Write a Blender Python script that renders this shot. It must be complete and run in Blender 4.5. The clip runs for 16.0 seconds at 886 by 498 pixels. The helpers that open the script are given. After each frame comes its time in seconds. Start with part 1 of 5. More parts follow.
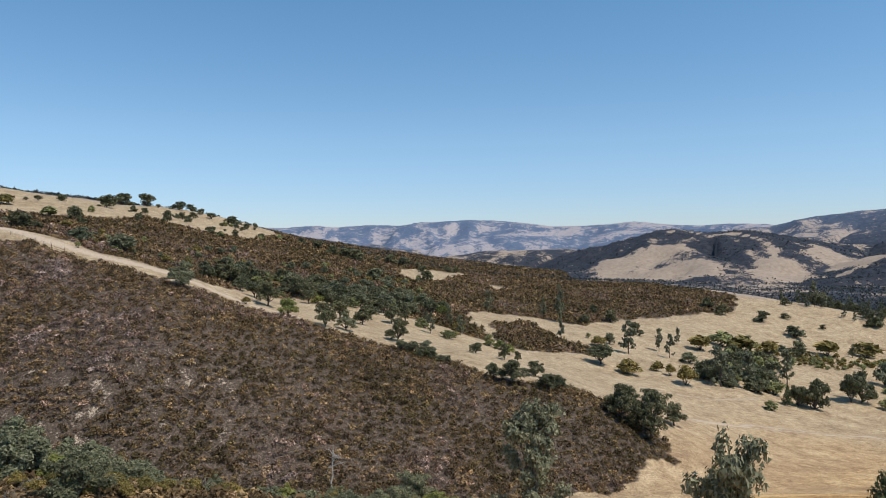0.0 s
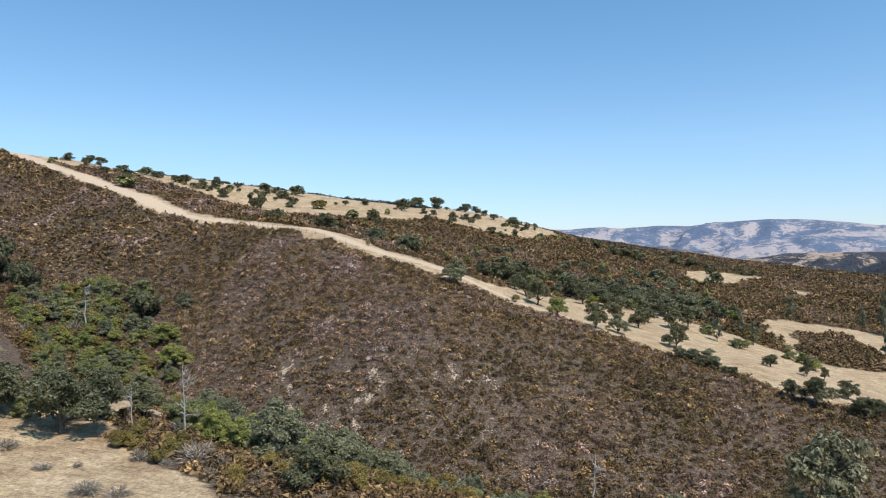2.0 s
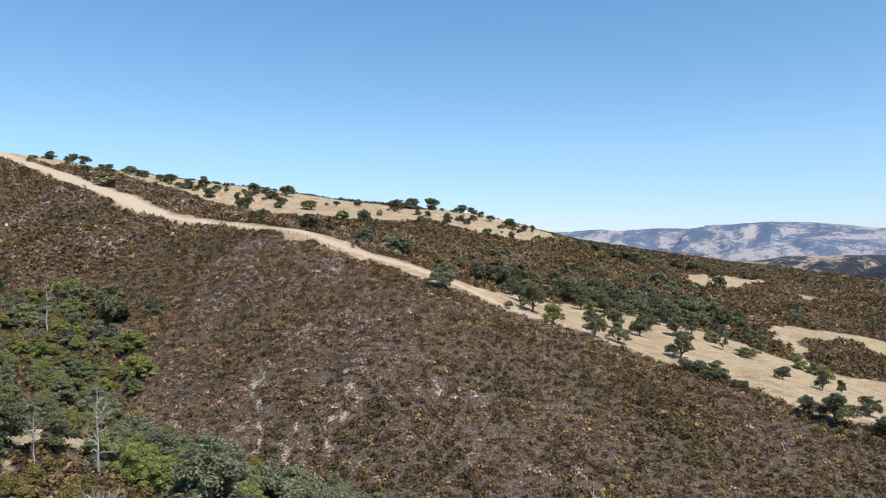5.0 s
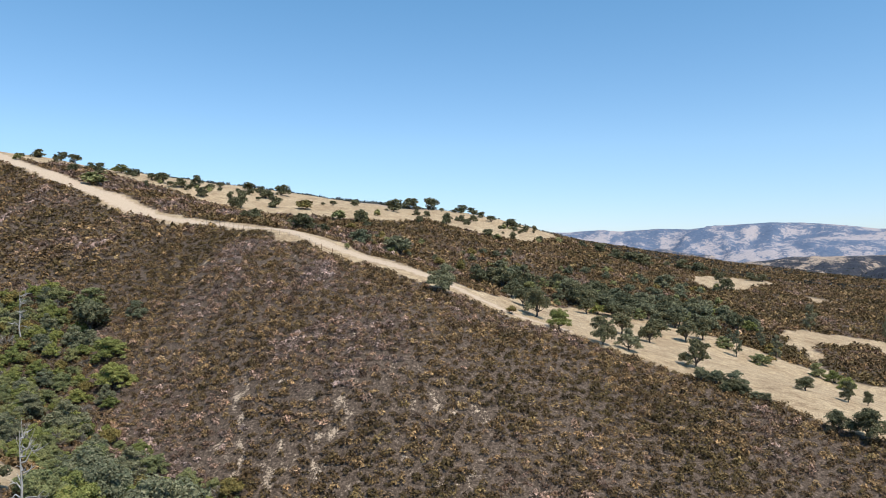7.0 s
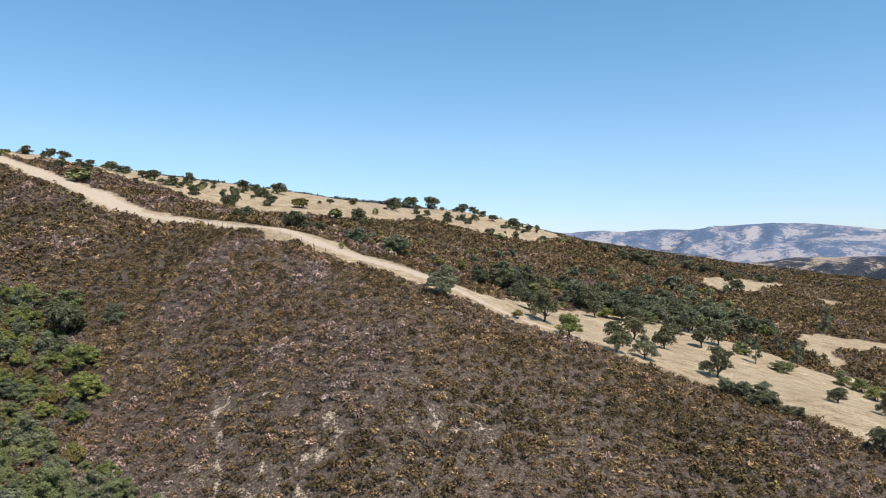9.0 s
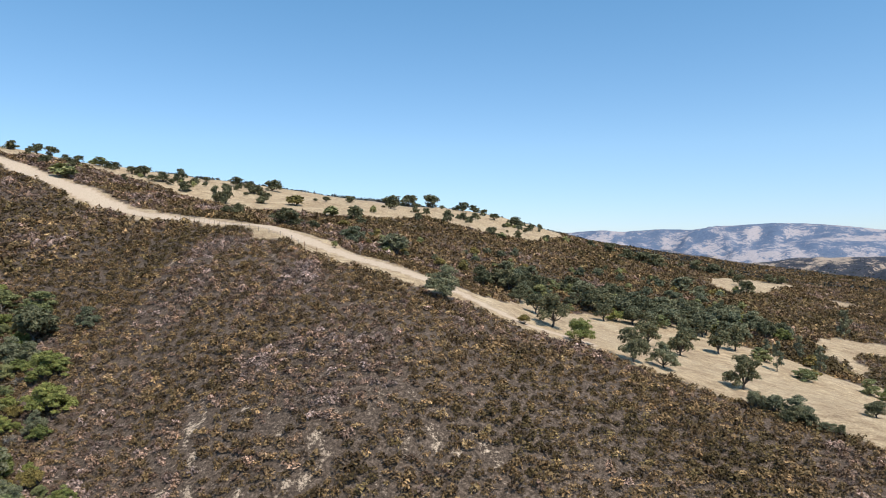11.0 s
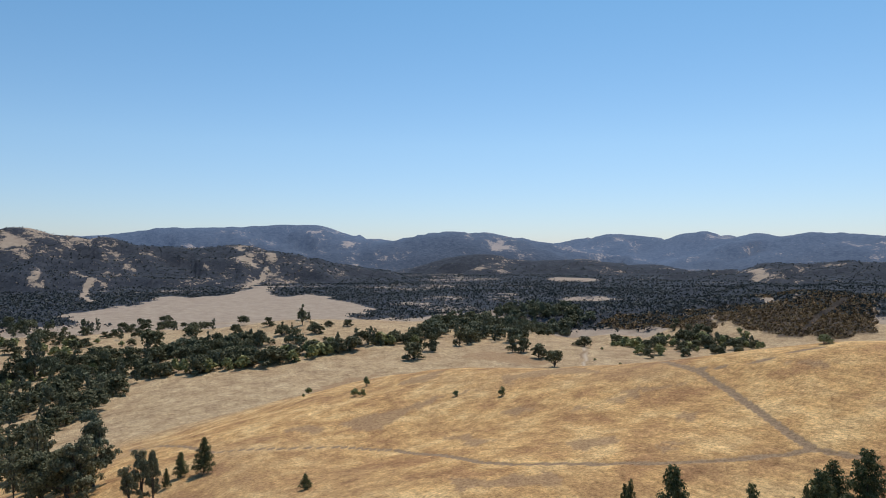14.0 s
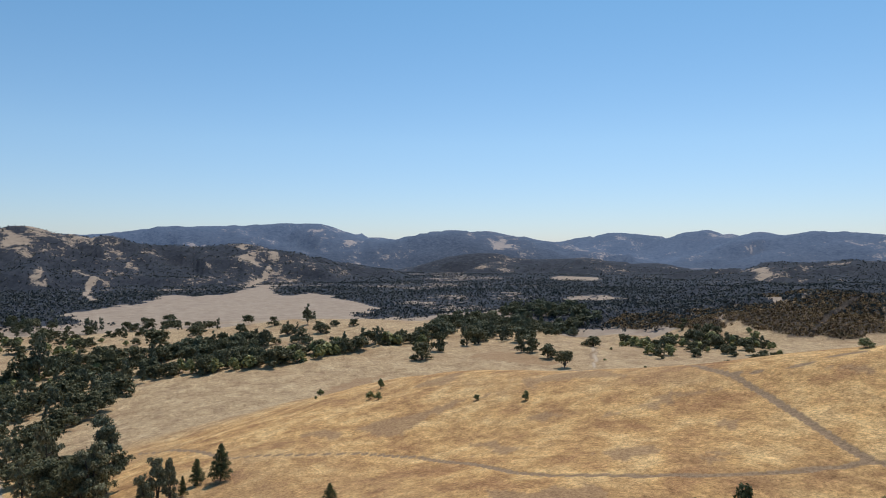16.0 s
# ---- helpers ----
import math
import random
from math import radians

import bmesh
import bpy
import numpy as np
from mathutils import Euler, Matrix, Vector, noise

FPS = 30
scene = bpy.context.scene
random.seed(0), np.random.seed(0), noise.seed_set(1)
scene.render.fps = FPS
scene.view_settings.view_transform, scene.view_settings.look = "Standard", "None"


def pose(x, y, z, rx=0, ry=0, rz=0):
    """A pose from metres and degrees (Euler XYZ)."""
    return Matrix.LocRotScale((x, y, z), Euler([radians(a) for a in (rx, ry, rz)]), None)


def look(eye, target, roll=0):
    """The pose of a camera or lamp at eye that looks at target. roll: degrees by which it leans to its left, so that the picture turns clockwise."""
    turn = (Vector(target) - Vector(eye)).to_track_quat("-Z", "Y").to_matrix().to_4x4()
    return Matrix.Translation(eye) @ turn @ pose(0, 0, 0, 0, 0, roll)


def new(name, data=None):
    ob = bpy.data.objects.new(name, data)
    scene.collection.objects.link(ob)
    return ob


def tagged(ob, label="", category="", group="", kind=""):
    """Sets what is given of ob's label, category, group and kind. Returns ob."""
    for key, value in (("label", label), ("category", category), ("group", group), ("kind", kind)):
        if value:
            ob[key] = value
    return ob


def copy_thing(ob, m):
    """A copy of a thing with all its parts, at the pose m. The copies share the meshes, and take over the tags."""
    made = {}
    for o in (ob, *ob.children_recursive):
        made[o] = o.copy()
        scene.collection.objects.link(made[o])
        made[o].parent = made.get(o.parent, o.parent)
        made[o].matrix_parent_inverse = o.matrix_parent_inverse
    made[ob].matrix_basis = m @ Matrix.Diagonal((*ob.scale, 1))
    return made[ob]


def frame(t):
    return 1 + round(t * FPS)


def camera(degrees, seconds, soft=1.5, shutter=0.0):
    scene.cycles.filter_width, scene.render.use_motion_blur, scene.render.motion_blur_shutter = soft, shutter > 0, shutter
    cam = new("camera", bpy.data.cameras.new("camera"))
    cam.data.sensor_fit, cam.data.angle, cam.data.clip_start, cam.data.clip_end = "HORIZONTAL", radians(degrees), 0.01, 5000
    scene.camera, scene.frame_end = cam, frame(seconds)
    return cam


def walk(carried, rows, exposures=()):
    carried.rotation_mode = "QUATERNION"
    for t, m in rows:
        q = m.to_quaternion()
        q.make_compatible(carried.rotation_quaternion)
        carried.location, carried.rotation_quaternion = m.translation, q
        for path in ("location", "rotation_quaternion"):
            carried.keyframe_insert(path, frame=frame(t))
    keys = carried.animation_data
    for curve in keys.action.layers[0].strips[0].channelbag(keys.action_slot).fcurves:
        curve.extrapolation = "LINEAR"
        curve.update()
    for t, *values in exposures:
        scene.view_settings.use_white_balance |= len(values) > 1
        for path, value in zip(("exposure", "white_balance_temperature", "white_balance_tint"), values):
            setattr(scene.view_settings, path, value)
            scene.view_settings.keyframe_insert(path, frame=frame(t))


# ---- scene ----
cam = camera(63.97, 16.0, soft=1.0)

# ---- camera: seconds, x, y, z, yaw, pitch, roll ----
PATH = [
    (0.0, -8.52, -29.78, 80.54, -22.69, 0.02, 0.29),
    (0.2, -8.35, -28.40, 79.59, -7.13, 0.22, 0.04),
    (0.5, -6.68, -27.26, 79.10, 0.08, 0.33, 0.07),
    (1.0, -5.29, -26.19, 79.25, 0.05, 0.28, 0.07),
    (1.5, -3.98, -24.87, 79.34, 0.11, 0.27, 0.12),
    (2.0, -3.11, -23.14, 79.48, 0.06, 0.24, 0.12),
    (2.5, -2.14, -21.40, 79.58, 0.12, 0.22, 0.13),
    (3.0, -1.71, -19.31, 79.55, 0.04, 0.27, 0.09),
    (3.5, -1.42, -17.05, 79.57, -0.03, 0.28, 0.04),
    (4.0, -1.00, -14.99, 79.63, -0.03, 0.32, 0.02),
    (6.5, -0.00, -2.80, 79.88, 0.01, 0.46, -0.01),
    (7.0, 0.00, 0.00, 80.00, -0.00, 0.45, -0.03),
    (7.5, -0.02, 2.82, 80.03, -0.01, 0.45, -0.05),
    (8.0, -0.04, 5.81, 79.99, -0.01, 0.45, -0.07),
    (8.5, -0.07, 8.88, 79.90, 0.01, 0.48, -0.08),
    (9.0, -0.08, 12.00, 79.92, 0.03, 0.48, -0.08),
    (11.2, -0.25, 25.20, 79.95, 0.00, 0.44, -0.20),
    (11.5, -0.39, 26.84, 79.94, -0.59, 0.43, -0.30),
    (11.7, 0.03, 28.24, 79.73, -9.52, 0.45, -0.23),
    (12.0, -0.06, 29.63, 79.66, -33.37, 0.45, -0.10),
    (12.2, 0.69, 31.31, 79.48, -52.36, 0.37, 0.01),
    (12.4, 1.48, 33.24, 79.32, -72.84, 0.23, 0.03),
    (12.5, 1.82, 33.98, 79.33, -83.17, 0.22, -0.02),
    (12.6, 2.10, 34.55, 79.36, -93.51, 0.19, 0.04),
    (12.8, 2.40, 35.82, 79.34, -109.46, 0.16, 0.08),
    (13.0, 2.54, 37.40, 79.07, -117.16, 0.32, -0.10),
    (13.5, 3.03, 39.21, 79.19, -118.02, 0.31, -0.12),
    (14.0, 3.82, 40.20, 79.25, -117.91, 0.30, -0.10),
    (14.5, 4.72, 40.96, 79.34, -117.81, 0.28, -0.12),
    (15.0, 5.76, 41.44, 79.43, -117.73, 0.26, -0.12),
    (15.5, 6.99, 41.67, 79.48, -117.65, 0.22, -0.12),
    (16.0, 8.39, 41.55, 79.47, -117.82, 0.19, -0.13),
]
walk(cam, [(t, pose(x, y, z, 90 + pitch, roll, yaw)) for t, x, y, z, yaw, pitch, roll in PATH],
     exposures=[(0.0, 0.0), (0.5, 0.08), (1.0, 0.26), (1.5, 0.32), (4.0, 0.35), (12.0, 0.33), (12.5, 0.20), (13.0, 0.04), (13.5, -0.16), (16.0, -0.2)])

# ---- sky and sun ----
SUN_AZ, SUN_EL = 140.0, 60.0
world = bpy.data.worlds.new("sky")
scene.world = world
world.use_nodes = True
wn = world.node_tree.nodes
sky = wn.new("ShaderNodeTexSky")
sky.sky_type = "NISHITA"
sky.sun_disc = False
sky.sun_elevation, sky.sun_rotation = radians(SUN_EL), radians(SUN_AZ)
sky.air_density, sky.dust_density, sky.ozone_density, sky.altitude = 1.0, 0.5, 2.0, 800
wn["Background"].inputs["Strength"].default_value = 0.13
clear = wn.new("ShaderNodeMix")
clear.data_type, clear.blend_type = "RGBA", "MULTIPLY"
clear.inputs[0].default_value = 1.0
# a dry summer sky: paler and greyer towards the horizon
upward = wn.new("ShaderNodeSeparateXYZ")
tones = wn.new("ShaderNodeValToRGB")
world.node_tree.links.new(wn.new("ShaderNodeTexCoord").outputs["Generated"], upward.inputs[0])
world.node_tree.links.new(upward.outputs["Z"], tones.inputs[0])
tones.color_ramp.elements[0].position, tones.color_ramp.elements[0].color = 0.0, (0.71, 0.755, 0.95, 1)
tones.color_ramp.elements[1].position, tones.color_ramp.elements[1].color = 0.45, (0.62, 1.03, 1.10, 1)
mid_tone = tones.color_ramp.elements.new(0.15)
mid_tone.color = (0.82, 0.96, 1.03, 1)
world.node_tree.links.new(tones.outputs[0], clear.inputs[7])
world.node_tree.links.new(sky.outputs[0], clear.inputs[6])
world.node_tree.links.new(clear.outputs[2], wn["Background"].inputs["Color"])
sun = new("sun", bpy.data.lights.new("sun", "SUN"))
sun.data.energy, sun.data.angle, sun.data.color = 3.6, radians(0.53), (1.0, 0.95, 0.87)
sun.matrix_world = look((0, 0, 400), (-math.sin(radians(SUN_AZ)) * math.cos(radians(SUN_EL)) * 100,
                                      -math.cos(radians(SUN_AZ)) * math.cos(radians(SUN_EL)) * 100, 400 - 100 * math.sin(radians(SUN_EL))))
scene.view_settings.exposure = 0.0

# ---- materials ----


def material(name, rough=0.9):
    m = bpy.data.materials.new(name)
    m.use_nodes = True
    b = m.node_tree.nodes["Principled BSDF"]
    b.inputs["Roughness"].default_value = rough
    b.inputs["Specular IOR Level"].default_value = 0.15
    return m, m.node_tree.nodes, m.node_tree.links, b


def add_noise(nodes, links, scale, detail=4.0, rough=0.6, coord=None):
    n = nodes.new("ShaderNodeTexNoise")
    n.inputs["Scale"].default_value, n.inputs["Detail"].default_value, n.inputs["Roughness"].default_value = scale, detail, rough
    if coord is not None:
        links.new(coord, n.inputs["Vector"])
    return n.outputs["Fac"]


def ramp(nodes, links, fac, stops):
    r = nodes.new("ShaderNodeValToRGB")
    while len(r.color_ramp.elements) < len(stops):
        r.color_ramp.elements.new(0.5)
    for e, (p, c) in zip(r.color_ramp.elements, stops):
        e.position, e.color = p, (*c, 1)
    links.new(fac, r.inputs[0])
    return r.outputs[0]


def mixed(nodes, links, fac, a, b, kind="MIX"):
    n = nodes.new("ShaderNodeMix")
    n.data_type, n.blend_type = "RGBA", kind
    for s, v in ((n.inputs[0], fac), (n.inputs[6], a), (n.inputs[7], b)):
        if isinstance(v, (int, float)):
            s.default_value = v
        elif isinstance(v, tuple):
            s.default_value = (*v, 1)
        else:
            links.new(v, s)
    return n.outputs[2]


def maths(nodes, links, op, a, b=0.0, clamp=False):
    n = nodes.new("ShaderNodeMath")
    n.operation, n.use_clamp = op, clamp
    for s, v in ((n.inputs[0], a), (n.inputs[1], b)):
        if isinstance(v, (int, float)):
            s.default_value = v
        else:
            links.new(v, s)
    return n.outputs[0]


def ground_material():
    m, nodes, links, b = material("hillside ground", 0.95)
    pos = nodes.new("ShaderNodeNewGeometry").outputs["Position"]
    at = nodes.new("ShaderNodeAttribute")
    at.attribute_name = "cover"
    sep = nodes.new("ShaderNodeSeparateColor")
    links.new(at.outputs["Color"], sep.inputs[0])
    scrub, bare, brown = sep.outputs[0], sep.outputs[1], sep.outputs[2]
    fine = add_noise(nodes, links, 2.2, 8, 0.8, pos)
    blades = add_noise(nodes, links, 3.2, 6, 0.9, pos)
    mid = add_noise(nodes, links, 0.12, 6, 0.65, pos)
    wide = add_noise(nodes, links, 0.02, 5, 0.6, pos)
    # wind-combed streaks of dry grass
    mp = nodes.new("ShaderNodeMapping")
    mp.inputs["Rotation"].default_value = (0, 0, radians(35))
    mp.inputs["Scale"].default_value = (0.30, 0.85, 0.6)
    links.new(pos, mp.inputs["Vector"])
    streak = add_noise(nodes, links, 1.0, 6, 0.7, mp.outputs[0])
    pale_grass = ramp(nodes, links, mid, [(0.30, (0.37, 0.275, 0.18)), (0.5, (0.50, 0.39, 0.255)), (0.7, (0.57, 0.46, 0.32))])
    gold_grass = ramp(nodes, links, mid, [(0.36, (0.44, 0.245, 0.115)), (0.5, (0.66, 0.410, 0.178)), (0.64, (0.82, 0.565, 0.275))])
    tone = nodes.new("ShaderNodeAttribute")
    tone.attribute_name = "gold"
    grass = mixed(nodes, links, tone.outputs["Fac"], pale_grass, gold_grass)
    grass = mixed(nodes, links, 0.85, grass, ramp(nodes, links, blades, [(0.36, (0.45, 0.40, 0.36)), (0.47, (0.86, 0.84, 0.82)), (0.55, (1.08, 1.07, 1.05)), (0.66, (1.30, 1.27, 1.20))]), "MULTIPLY")
    grass = mixed(nodes, links, 0.62, grass, ramp(nodes, links, streak, [(0.32, (0.50, 0.43, 0.38)), (0.58, (1.05, 1.03, 1.0))]), "MULTIPLY")
    grass = mixed(nodes, links, 0.6, grass, ramp(nodes, links, fine, [(0.38, (0.38, 0.33, 0.28)), (0.46, (0.82, 0.79, 0.76)), (0.54, (1.14, 1.12, 1.08)), (0.62, (1.40, 1.36, 1.30))]), "MULTIPLY")
    # thin worn places and tussocks
    worn = add_noise(nodes, links, 0.42, 7, 0.72, pos)
    grass = mixed(nodes, links, 0.55, grass, ramp(nodes, links, worn, [(0.38, (0.60, 0.52, 0.50)), (0.47, (0.86, 0.82, 0.80)), (0.53, (1.04, 1.03, 1.02)), (0.66, (1.14, 1.12, 1.08))]), "MULTIPLY")
    dead = ramp(nodes, links, fine, [(0.36, (0.19, 0.105, 0.052)), (0.62, (0.46, 0.285, 0.155))])
    mp2 = nodes.new("ShaderNodeMapping")
    mp2.inputs["Rotation"].default_value = (0, 0, radians(-28))
    mp2.inputs["Scale"].default_value = (0.016, 0.055, 0.05)
    links.new(pos, mp2.inputs["Vector"])
    wide2 = add_noise(nodes, links, 1.0, 7, 0.62, mp2.outputs[0])
    blot = maths(nodes, links, "ADD", maths(nodes, links, "MULTIPLY", wide, 0.4), maths(nodes, links, "MULTIPLY", wide2, 0.6))
    blot = maths(nodes, links, "MULTIPLY", maths(nodes, links, "SUBTRACT", blot, 0.475), 7.0, True)
    thinning = maths(nodes, links, "MULTIPLY", tone.outputs["Fac"], maths(nodes, links, "SUBTRACT", 1.0, tone.outputs["Fac"]))
    blot = maths(nodes, links, "MULTIPLY", blot, maths(nodes, links, "ADD", maths(nodes, links, "MULTIPLY", tone.outputs["Fac"], 0.42), maths(nodes, links, "MULTIPLY", thinning, 1.5)))
    grass = mixed(nodes, links, maths(nodes, links, "MAXIMUM", brown, blot), grass, dead)
    litter = ramp(nodes, links, fine, [(0.38, (0.035, 0.026, 0.019)), (0.49, (0.090, 0.064, 0.046)), (0.56, (0.150, 0.108, 0.080)), (0.64, (0.27, 0.20, 0.15))])
    sand = ramp(nodes, links, fine, [(0.3, (0.42, 0.31, 0.21)), (0.7, (0.62, 0.48, 0.35))])
    rut = ramp(nodes, links, fine, [(0.36, (0.17, 0.105, 0.060)), (0.62, (0.41, 0.270, 0.160))])
    pl = nodes.new("ShaderNodeAttribute")
    pl.attribute_name = "pale"
    soil = mixed(nodes, links, pl.outputs["Fac"], rut, sand)
    col = mixed(nodes, links, scrub, grass, litter)
    ragged = maths(nodes, links, "ADD", bare, maths(nodes, links, "MULTIPLY", maths(nodes, links, "SUBTRACT", fine, 0.5), 2.0))
    ragged = maths(nodes, links, "MULTIPLY", maths(nodes, links, "SUBTRACT", ragged, 0.35), 4.0, True)
    ragged = maths(nodes, links, "MULTIPLY", ragged, maths(nodes, links, "MULTIPLY", bare, 20.0, True))
    col = mixed(nodes, links, ragged, col, soil)
    # woods and brush on the far ranges, the brush blued by painted haze
    fw = nodes.new("ShaderNodeAttribute")
    fw.attribute_name = "woods"
    tuft = add_noise(nodes, links, 0.07, 7, 0.85, pos)
    clump = add_noise(nodes, links, 0.022, 5, 0.7, pos)
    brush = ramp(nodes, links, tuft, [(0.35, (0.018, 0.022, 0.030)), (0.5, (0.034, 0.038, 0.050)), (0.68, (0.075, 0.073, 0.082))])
    # haze painted into the last ranges' colours: bluer woods, paler lilac-grey grass
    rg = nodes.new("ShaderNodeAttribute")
    rg.attribute_name = "distance_haze"
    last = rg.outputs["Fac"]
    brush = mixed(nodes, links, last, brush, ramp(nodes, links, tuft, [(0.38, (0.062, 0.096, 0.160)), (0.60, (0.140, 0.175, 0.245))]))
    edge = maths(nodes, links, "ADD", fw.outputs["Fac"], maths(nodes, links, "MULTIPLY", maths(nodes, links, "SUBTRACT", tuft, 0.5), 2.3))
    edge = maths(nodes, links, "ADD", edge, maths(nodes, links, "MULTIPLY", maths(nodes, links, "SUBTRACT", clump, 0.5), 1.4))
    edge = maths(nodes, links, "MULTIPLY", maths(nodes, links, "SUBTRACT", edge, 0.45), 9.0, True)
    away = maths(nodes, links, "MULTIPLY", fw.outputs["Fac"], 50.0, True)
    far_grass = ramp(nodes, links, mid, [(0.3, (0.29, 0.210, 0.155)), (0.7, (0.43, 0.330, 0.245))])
    # far grass greyed by the same painted haze
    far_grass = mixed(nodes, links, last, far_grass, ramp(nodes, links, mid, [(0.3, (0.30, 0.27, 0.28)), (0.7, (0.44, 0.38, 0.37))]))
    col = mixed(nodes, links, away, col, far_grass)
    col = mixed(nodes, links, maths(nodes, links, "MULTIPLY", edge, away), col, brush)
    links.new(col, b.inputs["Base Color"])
    bump = nodes.new("ShaderNodeBump")
    bump.inputs["Strength"].default_value, bump.inputs["Distance"].default_value = 0.6, 0.25
    links.new(fine, bump.inputs["Height"])
    links.new(bump.outputs[0], b.inputs["Normal"])
    return m


GROUND = ground_material()
# ---- the lie of the land: crest lines and valley lines, x, y, z in metres ----
CAM_Z = 80.0

CRESTS_AND_DRAWS = {
    # the scrub spur with the fire-break track along its crest
    "track_spur": [(-330, 420, 148), (-245, 375, 136), (-207, 333, 126), (-149, 291, 109), (-109, 262, 94.5), (-80, 238, 91),
                   (-48, 214, 87), (-26, 192, 81.5), (-4, 177, 75.5), (15, 167, 66.5), (32, 160, 61), (50, 150, 56),
                   (64, 137, 52.5), (76, 120, 48.5), (84, 108, 46)],
    # the long oak ridge behind it, falling to the right into the low scrub ridge
    "oak_ridge": [(-420, 560, 162), (-260, 430, 137), (-145, 425, 124), (-80, 470, 117), (-34, 493, 113), (22, 500, 108),
                  (59, 510, 100), (98, 520, 89), (140, 540, 79), (184, 550, 71.5), (248, 540, 62), (300, 465, 56),
                  (342, 394, 53), (362, 346, 47), (400, 310, 40)],
    # the slope that faces the camera
    "slope": [(-90, 183, 64), (-52, 180, 77.5), (-21, 117, 53), (-5, 130, 63), (-17, 122, 57.5), (11, 105, 45.5), (-41, 117, 48),
              (-105, 215, 79), (-150, 240, 88), (-190, 255, 95)],
    # the draw in front of the slope
    "near_draw": [(-170, 215, 82), (-104, 186, 66), (-62, 128, 47), (-25, 92, 40), (20, 76, 37), (60, 76, 35), (100, 84, 31),
                  (160, 84, 24), (230, 92, 17)],
    # the swale between the spur and the oak ridge
    "swale": [(-120, 340, 106), (-56, 286, 91), (0, 236, 72), (32, 214, 63), (62, 188, 54), (90, 192, 48.5), (120, 190, 42),
              (152, 182, 35), (200, 165, 25), (230, 165, 20)],
    "ridge_face": [(-40, 370, 102), (30, 330, 82), (100, 330, 64), (180, 330, 50), (120, 250, 50), (200, 250, 38), (280, 300, 40),
                   (300, 230, 24), (360, 250, 22)],
    # the rise with the clearing, at the foot of which the draw runs
    "clearing_rise": [(-140, 60, 76), (-90, 50, 70), (-55, 45, 64), (-38, 43, 61), (-33, 59, 60), (-46, 70, 61), (-20, 46, 59.2), (-8, 40, 58.6), (4, 31, 58), (-70, 90, 58), (-110, 130, 66),
                      (-22, 24, 60), (0, 0, 57), (-60, -30, 62), (-140, -80, 74)],
    "below_camera": [(28, 36, 51), (22, 8, 55), (60, 12, 57), (46, -22, 60.5), (60, 45, 47), (85, 30, 48), (108, 23, 47.5)],
    # the golden hill
    "golden_hill": [(30, -120, 66), (46.6, -22, 60.7), (69, -37, 61.8), (57, -51, 68), (62, -47, 67), (68, -43, 65.3), (78, -41, 63.8), (90, -43.5, 61.6),
                    (111, -42, 58), (127, -40, 56), (144, -36.5, 53.4), (160, -32, 50.3), (175, -28.6, 47), (186, -16, 42), (157, -21, 48.3), (101, -22, 55.8), (124, -18, 52.5),
                    (94, -2, 51.8), (115, -5, 50.4), (109, 23, 48)],
    # the ground that falls away behind the brow of the golden hill
    "behind_brow": [(87, -103, 54), (82, -72, 60), (115, -81, 48), (162, -81, 39), (200, -67, 35), (222, -44, 33), (170, -110, 36), (190, -180, 32)],
    "valley": [(124, 40, 43), (180, 40, 31), (200, 10, 33), (240, -30, 30), (315, -108, 29), (296, -198, 30), (278, 80, 16), (220, 130, 17),
               (290, 150, 16), (350, 100, 15), (420, 140, 15), (420, 40, 19), (480, -60, 30), (468, -97, 34), (430, -250, 28),
               (560, 100, 20), (560, 250, 22), (460, 220, 20), (560, -100, 22), (540, -300, 20)],
}


def along(nodes, step):
    """Evenly spaced places along a line of nodes."""
    out = []
    for a, b in zip(nodes, nodes[1:]):
        a, b = np.array(a, float), np.array(b, float)
        n = max(1, int(np.hypot(*(b - a)[:2]) / step))
        out += [a + (b - a) * i / n for i in range(n)]
    return out + [np.array(nodes[-1], float)]


SUPPORTS = []
for key, nodes in CRESTS_AND_DRAWS.items():
    lined = key in ("track_spur", "oak_ridge", "near_draw", "swale")
    SUPPORTS += along(nodes, 18.0) if lined else [np.array(n, float) for n in nodes]
SUPPORTS = np.array(SUPPORTS)
SOFT = 12.0


def spread(x, y):
    d = (x[:, None] - SUPPORTS[None, :, 0]) ** 2 + (y[:, None] - SUPPORTS[None, :, 1]) ** 2
    return np.sqrt(d + SOFT * SOFT)


def solve_land():
    n = len(SUPPORTS)
    a = np.zeros((n + 3, n + 3))
    a[:n, :n] = spread(SUPPORTS[:, 0], SUPPORTS[:, 1]) + np.eye(n) * -1.5
    a[:n, n], a[:n, n + 1], a[:n, n + 2] = 1, SUPPORTS[:, 0] / 100, SUPPORTS[:, 1] / 100
    a[n:, :n] = a[:n, n:].T
    return np.linalg.solve(a, np.concatenate([SUPPORTS[:, 2], np.zeros(3)]))


LAND = solve_land()


def hash01(i, j, seed):
    v = np.sin(i * 127.1 + j * 311.7 + seed * 74.7) * 43758.5453
    return v - np.floor(v)


def value_noise(x, y, seed=0):
    """Smooth noise from 0 to 1 with a grain of one unit."""
    i, j = np.floor(x), np.floor(y)
    u, v = x - i, y - j
    u, v = u * u * u * (u * (u * 6 - 15) + 10), v * v * v * (v * (v * 6 - 15) + 10)
    a, b, c, d = hash01(i, j, seed), hash01(i + 1, j, seed), hash01(i, j + 1, seed), hash01(i + 1, j + 1, seed)
    return (a * (1 - u) + b * u) * (1 - v) + (c * (1 - u) + d * u) * v


